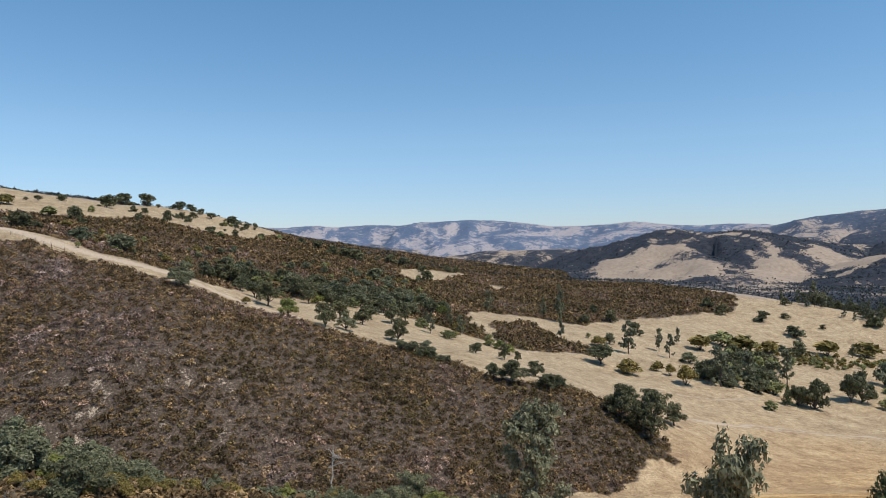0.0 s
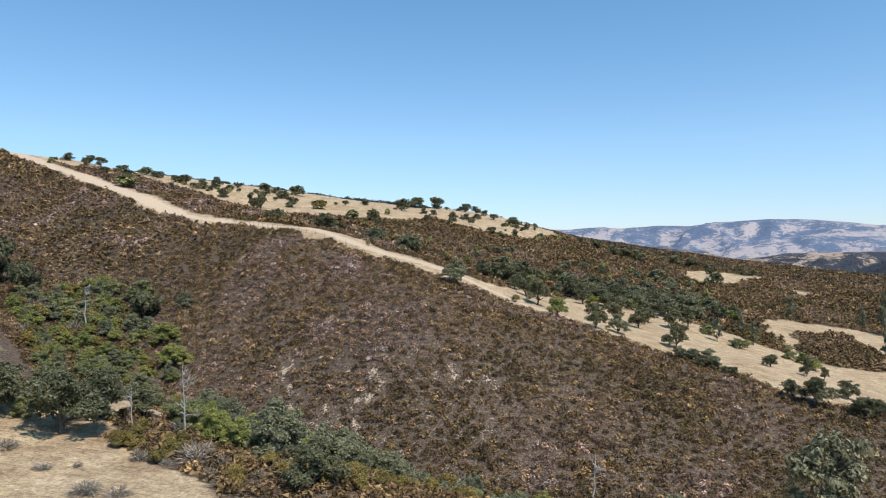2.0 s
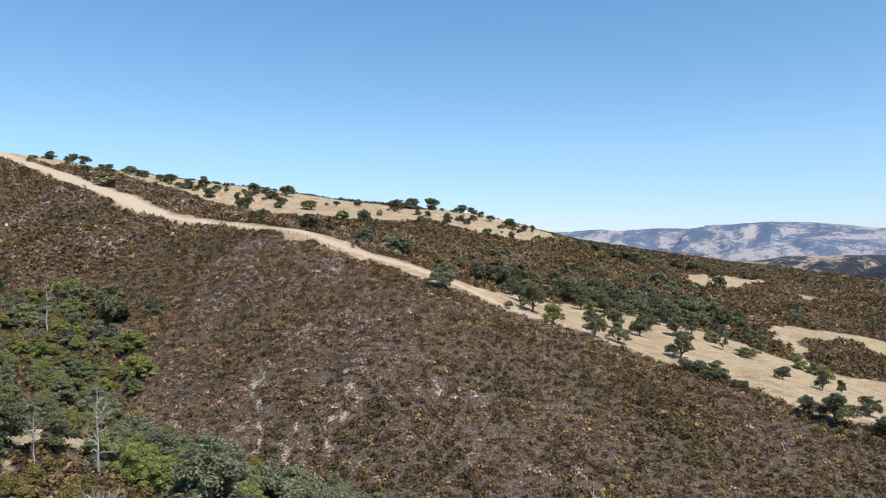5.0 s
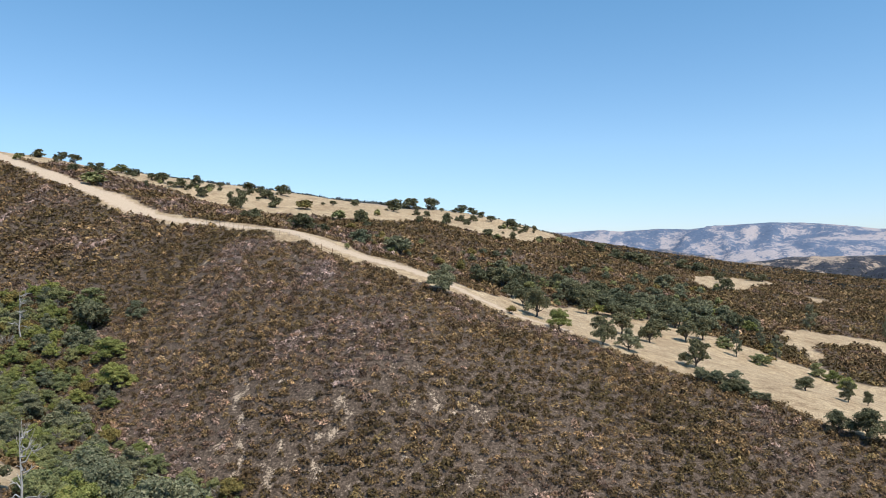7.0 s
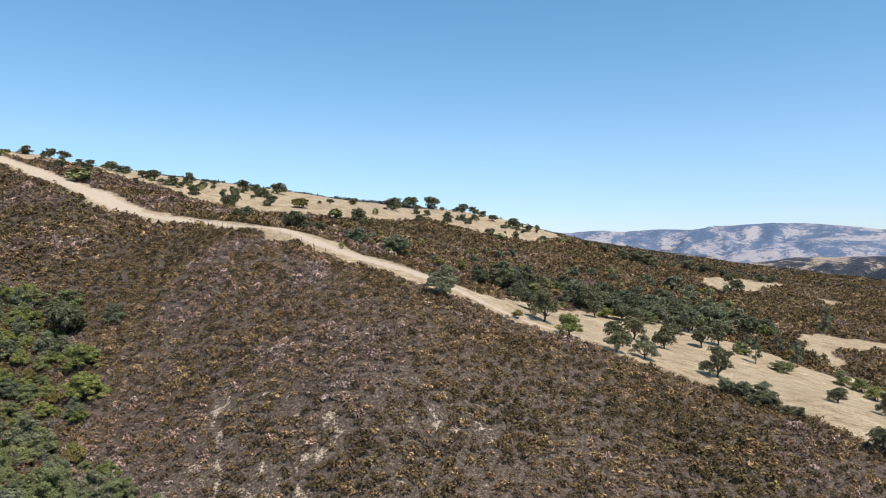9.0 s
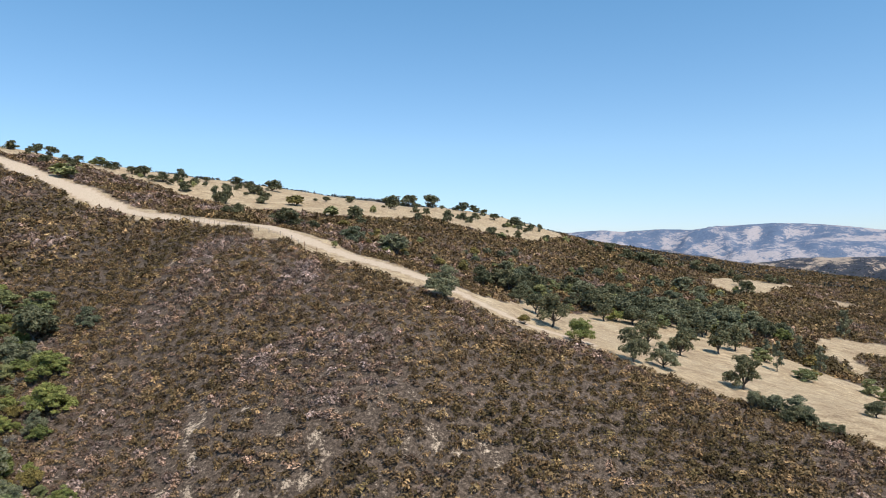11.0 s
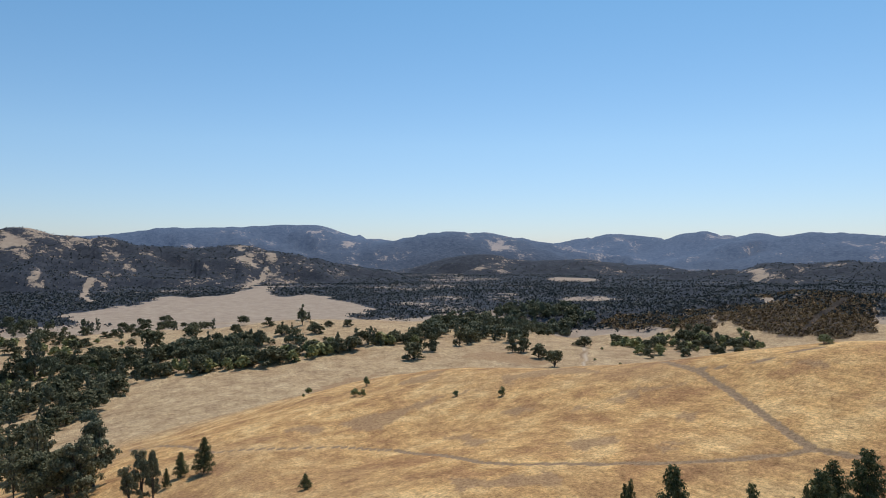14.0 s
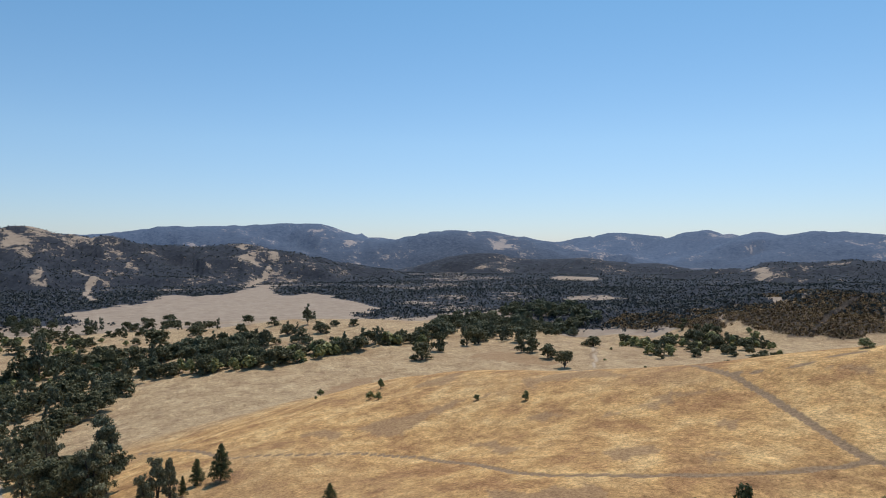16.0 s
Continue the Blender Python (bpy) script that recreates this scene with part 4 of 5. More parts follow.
LABELS = {
    "oak": ("dark green oak on the dry grass slope", "tree", "oaks on the hills"),
    "grey_oak": ("grey-green blue oak beside the dry scrub", "tree", "grey oaks"),
    "bright_oak": ("fresh green round oak on golden grass", "tree", ""),
    "pine": ("tall airy grey pine among dry grass", "tree", "grey pines"),
    "young_pine": ("young dark bushy pine on golden grass", "tree", "young pines"),
    "green_shrub": ("rounded green shrub on dry ground", "shrub", "green shrubs"),
    "olive_shrub": ("olive brown bushy shrub on dry ground", "shrub", "olive shrubs"),
    "grey_shrub": ("dry grey leafless shrub on bare earth", "shrub", "grey shrubs"),
    "big_shrub": ("broad leafy green thicket in the draw", "shrub", "green thickets"),
    "bright_shrub": ("fresh yellow-green leafy thicket in the draw", "shrub", "bright thickets"),
    "grey_thicket": ("dull grey-green thicket among the brush", "shrub", "grey thickets"),
    "snag": ("bleached dead tree with bare twisted branches", "dead tree", "dead trees"),
}


def kinds_of(kind):
    """Three near, two middling and two far makes of a kind."""
    if kind in ("big_shrub", "bright_shrub", "grey_thicket"):
        kind_name = {"big_shrub": "green_thicket", "bright_shrub": "bright_thicket", "grey_thicket": "grey_thicket"}[kind]
        leaf = {"big_shrub": SHRUB_LEAF, "bright_shrub": BRIGHT_LEAF, "grey_thicket": GREY_LEAF}[kind]
        return [[thicket_kind(10000, 0.027, leaf, kind_name) for _ in range(3)], [thicket_kind(5200, 0.037, leaf, kind_name) for _ in range(2)], [thicket_kind(600, 0.105, leaf, kind_name)]]
    if kind in ("oak", "grey_oak", "bright_oak"):
        leaf = {"oak": OAK_LEAF, "grey_oak": GREY_LEAF, "bright_oak": BRIGHT_LEAF}[kind]
        return [[oak_kind(9000, 0.029, leaf) for _ in range(4)], [oak_kind(3000, 0.050, leaf) for _ in range(5)], [oak_kind(1100, 0.076, leaf) for _ in range(6)]]
    if kind == "young_pine":
        return [[young_pine_kind(8000, 0.027) for _ in range(3)], [young_pine_kind(1200, 0.068) for _ in range(2)], [young_pine_kind(340, 0.12)]]
    if kind == "pine":
        leaf, nm = PINE_LEAF, "grey_pine"
        return [[pine_kind(9000, 0.025, nm, leaf) for _ in range(4)], [pine_kind(1700, 0.058, nm, leaf) for _ in range(4)], [pine_kind(800, 0.076, nm, leaf) for _ in range(5)]]
    if kind == "grey_shrub":
        return [[twig_kind(420) for _ in range(3)], [twig_kind(260) for _ in range(2)], [twig_kind(90)]]
    if kind == "snag":
        return [[snag_kind(), snag_kind()]] * 3
    leaf = {"green_shrub": SHRUB_LEAF, "olive_shrub": OLIVE_LEAF}[kind]
    return [[shrub_kind(2600, 0.052, leaf, kind) for _ in range(3)], [shrub_kind(1100, 0.082, leaf, kind) for _ in range(2)], [shrub_kind(220, 0.19, leaf, kind) for _ in range(2)]]


# trees and shrubs one by one: x, y, height and breadth in metres
STANDS = [
    ("oak", [
        (110.5, 118.0, 6.8, 7.0), (114.0, 113.0, 6.0, 6.0), (76.1, 149.0, 2.7, 4.1), (222.4, 288.3, 8.1, 7.3), (200.6, 280.4, 6.1, 5.6),
        (225.3, 308.6, 6.3, 4.0), (149.5, 194.3, 7.9, 10.5), (217.4, 261.7, 7.5, 8.0), (83.5, 146.3, 4.8, 3.0), (88.9, 148.7, 3.1, 2.1),
        (68.2, 122.2, 4.1, 4.7), (71.7, 119.3, 5.6, 6.5), (83.1, 128.4, 4.1, 4.3), (78.3, 114.6, 4.1, 4.7), (81.1, 114.2, 3.8, 3.8),
        (60.8, 133.0, 2.1, 1.5), (55.2, 136.7, 2.9, 4.0), (57.4, 136.3, 2.3, 3.1), (319.9, 309.0, 7.8, 9.8),
    ]),
    ("oak", [
        (320.6, 322.1, 8.0, 8.7), (339.1, 295.5, 7.2, 9.8), (360.9, 298.3, 3.4, 5.4), (389.1, 322.8, 6.6, 6.6), (336.1, 269.1, 8.0, 11.0),
        (371.4, 280.0, 3.3, 4.3), (292.6, 249.2, 3.3, 4.9), (301.1, 236.5, 9.2, 10.2), (217.4, 157.8, 13.7, 10.1), (211.7, 160.0, 9.0, 7.2),
        (253.4, 166.4, 14.1, 10.5), (330.3, 185.5, 6.9, 6.9), (297.0, 242.9, 4.3, 6.0),
    ]),
    ("oak", [
        (-212.4, 371.5, 5.3, 7.1), (-205.0, 380.2, 4.2, 7.6), (-205.5, 395.2, 4.4, 7.9), (-173.5, 349.8, 3.9, 5.6), (-193.8, 400.4, 3.8, 5.7),
        (-169.8, 324.6, 3.1, 5.7), (-160.6, 370.2, 3.0, 5.9), (-150.6, 366.0, 3.5, 6.4), (-145.3, 366.7, 4.7, 8.8), (-135.2, 365.4, 4.1, 8.2),
        (-131.9, 378.7, 7.8, 6.0), (-120.8, 353.2, 5.6, 5.1), (-124.2, 377.2, 3.0, 5.4), (-125.8, 400.6, 2.6, 4.8), (-111.9, 408.0, 2.6, 8.1),
        (-104.8, 405.9, 3.2, 6.5), (-95.6, 384.2, 4.9, 7.7), (-83.8, 353.8, 3.9, 8.5), (-93.6, 413.2, 2.0, 9.9), (-101.2, 337.8, 8.1, 4.3),
        (-95.9, 335.2, 10.2, 6.9), (-73.7, 277.0, 4.0, 6.6), (-77.7, 276.8, 3.5, 4.4), (-62.1, 319.5, 2.0, 2.5),
    ]),
    ("oak", [
        (-64.4, 379.4, 1.5, 2.4), (-58.9, 381.0, 2.4, 4.3), (-52.8, 422.0, 3.4, 6.1), (-38.4, 330.3, 7.4, 6.8), (-34.1, 323.9, 2.6, 4.1),
    ]),
    ("oak", [
        (-28.9, 416.1, 7.3, 11.9), (-22.8, 500.9, 8.4, 12.8), (-8.6, 492.0, 3.1, 13.3), (-9.5, 409.7, 3.9, 4.6), (-0.8, 486.0, 3.1, 3.9),
        (1.8, 378.6, 7.8, 6.0), (12.1, 489.0, 4.7, 9.7), (20.7, 498.9, 4.0, 8.0), (11.0, 416.8, 4.7, 6.0), (25.8, 475.4, 3.0, 6.1),
        (32.0, 467.0, 3.7, 6.7), (44.1, 457.5, 7.3, 10.2), (53.6, 461.0, 4.4, 5.9), (59.3, 461.9, 5.9, 3.7), (23.7, 367.9, 4.7, 5.9),
        (34.8, 411.6, 1.6, 2.0), (38.3, 387.8, 5.6, 4.3), (85.0, 433.6, 3.5, 6.2), (94.9, 431.7, 3.4, 8.6), (99.8, 409.5, 4.6, 9.8),
        (108.6, 412.0, 3.9, 9.8), (113.7, 406.5, 6.5, 11.7), (146.0, 435.4, 6.2, 9.7), (137.0, 434.4, 2.8, 4.8),
    ]),
    ("oak", [
        (162.2, 451.6, 6.5, 10.8), (169.7, 443.0, 5.6, 5.6), (154.4, 394.8, 7.5, 6.9), (147.5, 369.6, 7.4, 8.2), (194.5, 447.3, 6.4, 7.8),
        (199.2, 441.9, 4.9, 7.0), (72.1, 340.1, 2.7, 2.7),
    ]),
    ("oak", [
        (-45.7, 231.0, 5.4, 8.6), (-48.5, 287.2, 3.7, 5.0), (12.5, 252.4, 7.2, 6.0), (17.4, 259.9, 6.2, 7.0), (22.9, 237.4, 5.7, 6.6),
        (20.7, 183.9, 5.1, 5.1), (22.3, 171.0, 7.5, 6.5), (46.3, 246.2, 6.7, 7.8), (46.9, 231.8, 5.5, 6.5), (35.1, 155.4, 6.8, 5.4),
        (56.3, 235.1, 5.6, 7.5), (49.5, 196.9, 6.3, 7.1), (55.4, 190.3, 6.8, 6.4), (65.3, 214.8, 6.8, 5.5), (66.2, 247.6, 4.3, 8.3),
        (71.6, 208.8, 6.6, 6.6), (55.2, 154.8, 6.8, 6.2), (80.4, 220.0, 7.0, 6.1),
    ]),
    ("grey_oak", [
        (-30.9, 269.1, 6.9, 9.9), (-16.9, 267.9, 8.1, 11.1), (0.3, 164.7, 6.8, 7.3), (41.3, 156.7, 5.0, 5.2), (103.4, 332.2, 6.6, 11.1),
        (108.1, 324.0, 5.2, 8.3), (51.0, 140.7, 3.1, 3.6), (55.3, 141.3, 2.8, 2.7), (57.5, 140.1, 2.5, 4.7),
    ]),
    ("grey_oak", [
        (-16.8, 54.0, 3.0, 5.5), (-12.0, 60.0, 4.8, 5.5), (-3.6, 67.8, 5.4, 6.0), (4.0, 68.0, 6.0, 6.0), (12.0, 70.0, 6.5, 6.0), (-9.0, 64.0, 4.8, 5.0),
        (20.0, 72.0, 6.8, 6.5), (28.0, 74.0, 7.0, 6.0), (-24.0, 60.0, 4.5, 5.5),
    ]),
    ("bright_oak", [
        (26.4, 161.0, 4.9, 5.4),
    ]),
    ("pine", [
        (83.3, 201.6, 6.7, 3.8), (101.6, 227.2, 6.5, 3.6), (87.0, 216.1, 4.8, 3.1),
    ]),
    ("green_shrub", [
        (-147.6, 298.2, 3.6, 9.0), (-168.6, 370.3, 3.0, 7.7), (-48.8, 332.7, 4.2, 7.4), (-26.4, 195.9, 1.6, 1.6), (38.6, 241.1, 2.3, 3.3),
        (84.2, 211.1, 2.4, 5.4), (88.5, 198.2, 1.6, 5.7), (-3.1, 277.8, 4.0, 3.5), (27.7, 362.5, 2.9, 4.6),
    ]),
    ("olive_shrub", [
        (-70.0, 359.9, 3.4, 8.6), (-39.7, 303.7, 2.4, 4.8), (6.6, 268.8, 4.3, 4.3), (93.0, 202.2, 2.3, 3.5), (102.8, 221.9, 3.2, 5.7),
        (16.0, 165.8, 1.8, 2.6),
    ]),
    ("grey_oak", [
        (53.8, 140.1, 2.5, 4.1), (52.3, 143.3, 2.0, 2.2), (179.9, 230.8, 6.4, 4.7), (325.3, 200.0, 12.8, 10.7), (204.3, 208.7, 5.8, 6.7),
        (187.3, 181.6, 9.5, 8.8),
    ]),
    ("pine", [
        (98.2, 209.3, 6.8, 4.2), (156.7, 233.7, 8.6, 4.1), (184.9, 279.7, 16.8, 6.4), (179.5, 286.7, 9.5, 4.0), (147.3, 284.7, 9.8, 5.9),
        (178.7, 216.0, 12.5, 8.1), (408.3, 316.3, 15.5, 7.4), (338.4, 234.9, 6.3, 4.6), (228.9, 244.2, 7.8, 3.4), (208.5, 232.6, 9.5, 4.5),
        (200.9, 216.6, 9.3, 5.1), (187.9, 173.4, 13.5, 11.7), (203.6, 175.6, 12.6, 8.2), (236.2, 186.6, 13.3, 7.9),
    ]),
    ("green_shrub", [
        (84.8, 215.7, 2.9, 3.9), (103.8, 196.9, 3.8, 5.0), (106.7, 193.8, 3.4, 5.0), (106.7, 187.7, 4.2, 4.6), (173.1, 237.2, 2.4, 2.1),
        (59.5, 134.6, 1.7, 3.1), (260.8, 248.1, 6.2, 12.4), (214.2, 172.6, 4.9, 7.9), (191.2, 153.6, 4.3, 4.6),
    ]),
    ("olive_shrub", [
        (155.6, 185.8, 4.8, 9.3), (172.7, 190.4, 3.6, 5.8), (171.0, 227.0, 4.1, 7.0), (267.8, 241.1, 3.6, 14.4), (235.7, 236.2, 4.8, 12.0),
        (170.4, 172.4, 6.8, 7.1), (172.4, 183.0, 4.3, 3.9), (283.8, 239.4, 3.7, 10.5), (353.1, 237.7, 4.7, 14.6), (320.0, 235.5, 4.4, 13.8),
    ]),
    ("young_pine", [
        (206.3, 160.1, 6.7, 3.5), (110.0, 22.8, 4.6, 3.2), (112.0, 25.6, 3.2, 2.3), (108.5, 28.0, 2.5, 1.3),
    ]),
    ("oak", [
        (247.5, 166.2, 12.8, 8.7), (288.3, 176.8, 6.2, 5.3), (321.1, 180.5, 8.5, 8.5), (277.5, 162.9, 7.4, 7.4), (266.9, 149.9, 12.3, 11.5),
        (276.4, 145.7, 7.3, 9.6), (293.9, 145.3, 3.9, 4.3), (298.6, 134.4, 5.4, 9.8), (414.3, 243.3, 7.6, 11.1), (376.5, 210.9, 11.3, 16.3),
        (369.2, 203.3, 12.3, 15.3), (374.0, 185.5, 6.8, 9.9), (412.1, 186.8, 4.7, 6.1), (441.6, 211.1, 4.4, 5.5), (371.7, 140.4, 9.1, 9.7),
        (383.1, 121.4, 8.1, 9.9), (386.2, 105.7, 8.1, 9.9), (268.8, 78.7, 9.9, 9.9), (265.9, 69.7, 8.9, 8.9),
        (380.1, 38.3, 9.0, 8.1), (395.0, 21.5, 13.0, 13.6), (391.5, 60.0, 15.5, 13.0), (384.4, -29.5, 10.7, 10.1),
    ]),
    ("oak", [
        (443.7, -2.3, 8.3, 18.0), (456.2, -73.7, 6.3, 7.7), (423.8, -92.4, 4.5, 6.4), (427.7, -104.4, 3.9, 5.8), (423.1, -115.0, 5.1, 6.4),
        (421.0, -73.1, 6.4, 9.6), (407.4, -88.9, 4.3, 9.3), (490.8, 114.0, 9.5, 13.4), (495.6, 124.1, 7.2, 10.4), (505.9, 87.8, 7.3, 9.7),
        (513.3, 103.1, 5.8, 5.8), (532.2, 69.4, 5.1, 5.9), (536.3, 149.9, 6.1, 7.8), (508.1, 158.5, 10.7, 9.1), (532.5, 173.4, 6.1, 7.8),
        (565.2, 98.7, 7.2, 7.2), (551.4, 57.6, 6.1, 10.5), (515.0, 43.8, 5.7, 6.5),
    ]),
    ("grey_oak", [
        (296.5, 186.9, 12.9, 10.4), (292.0, 134.6, 7.6, 7.6), (309.3, 132.3, 10.6, 10.6), (366.1, 166.6, 9.6, 9.6), (394.7, 47.7, 13.1, 9.4),
    ]),
    ("pine", [
        (383.1, 114.5, 19.8, 9.9), (379.6, 89.6, 12.8, 6.1), (389.7, 53.7, 19.1, 11.1), (316.4, 53.0, 7.5, 3.8), (169.4, 45.2, 12.3, 6.9),
        (102.2, 30.3, 6.5, 2.8), (442.3, -91.5, 11.4, 6.7),
    ]),
    ("green_shrub", [
        (257.4, 158.0, 4.3, 6.8), (245.0, 63.9, 1.8, 3.3), (389.7, 72.3, 3.7, 3.4),
    ]),
    ("oak", [
        (305.0, -103.3, 9.6, 11.1), (322.0, -122.2, 10.2, 8.5), (253.1, -146.4, 8.8, 7.8), (277.0, -155.9, 7.9, 7.9), (293.7, -158.2, 8.3, 7.2),
        (297.8, -154.3, 7.8, 5.6), (333.3, -144.6, 9.6, 7.2), (336.5, -153.3, 8.6, 7.3), (302.4, -202.8, 6.6, 9.0), (358.6, -116.3, 8.0, 7.4),
        (354.4, -107.9, 6.0, 4.8),
    ]),
    ("green_shrub", [
        (182.0, -15.0, 1.6, 1.9), (171.0, -10.3, 0.8, 0.9), (153.6, -19.6, 2.1, 1.7), (143.9, -13.2, 1.6, 1.9), (139.6, -13.2, 1.5, 1.6), (112.6, -20.0, 1.0, 1.2),
        (102.0, -22.8, 1.5, 1.3), (64.8, -50.9, 0.8, 2.3), (76.2, -68.9, 0.7, 1.7), (287.3, -202.3, 1.4, 1.7), (258.5, -173.4, 1.0, 1.5), (101.1, -47.2, 0.4, 0.6),
    ]),
    ("oak", [
        (-40.5, 46.4, 6.7, 7.6), (-50.1, 48.9, 5.8, 8.5), (-47.5, 50.4, 3.7, 3.7), (-39.8, 51.8, 5.7, 5.7), (-37.1, 56.6, 3.5, 4.1),
        (-133.2, 182.8, 15.1, 10.7), (-121.7, 177.3, 9.8, 8.5), (-85.7, 172.8, 8.0, 9.9), (-37.5, 24.6, 6.2, 5.0), (-14.1, 36.3, 4.2, 5.3),
        (-86.9, 102.5, 8.3, 7.2),
    ]),
    ("green_shrub", [
        (-102.9, 189.4, 4.8, 8.2), (-93.3, 187.6, 5.0, 9.5), (-74.8, 173.5, 4.2, 5.5), (-45.7, 49.2, 2.6, 3.2), (-105.1, 167.1, 5.3, 8.4),
        (-67.1, 144.8, 5.6, 8.0), (-73.3, 156.1, 5.3, 8.7), (-38.5, 108.0, 4.2, 4.4), (-66.4, 125.0, 6.0, 8.0), (-54.0, 108.0, 5.5, 7.5),
    ]),
    ("grey_shrub", [
        (-25.8, 42.3, 2.8, 4.4), (-31.5, 52.6, 1.9, 2.5), (-42.6, 41.1, 1.1, 2.3), (-37.2, 37.0, 1.0, 1.8), (-34.8, 38.3, 0.8, 1.0),
        (-31.1, 32.2, 1.1, 2.8), (-28.4, 32.0, 1.1, 2.4),
    ]),
    ("snag", [
        (-35.8, 51.0, 4.4, 2.5), (-30.3, 51.3, 6.8, 3.8), (21.1, 91.6, 7.6, 5.7), (-97.4, 163.7, 10.7, 6.1),
    ]),
    ("young_pine", [
        (38.9, 4.0, 7.3, 4.6), (36.0, -0.2, 6.2, 2.8), (36.0, -7.4, 5.2, 3.8), (38.6, -12.6, 3.8, 3.4), (35.3, -11.8, 5.6, 4.4),
        (42.7, 4.3, 5.3, 1.8), (44.5, 3.2, 4.2, 1.4), (86.0, 15.1, 1.7, 1.6), (34.8, -3.0, 5.0, 1.7), (35.0, -4.4, 5.4, 1.5),
    ]),
    ("pine", [
        (25.2, 28.1, 11.6, 8.6), (22.0, 2.0, 12.6, 7.0), (125.2, 36.5, 10.4, 9.0), (117.5, 38.5, 8.4, 7.5), (105.0, 31.5, 6.4, 4.2), (103.0, 33.0, 5.6, 3.4),
    ]),
    ("oak", [
        (96.5, 100.0, 11.2, 9.5), (92.0, 104.0, 9.0, 8.0), (119.0, 40.0, 8.8, 8.5), (127.0, 43.5, 8.0, 9.0), (133.0, 41.0, 6.5, 8.0),
    ]),
]
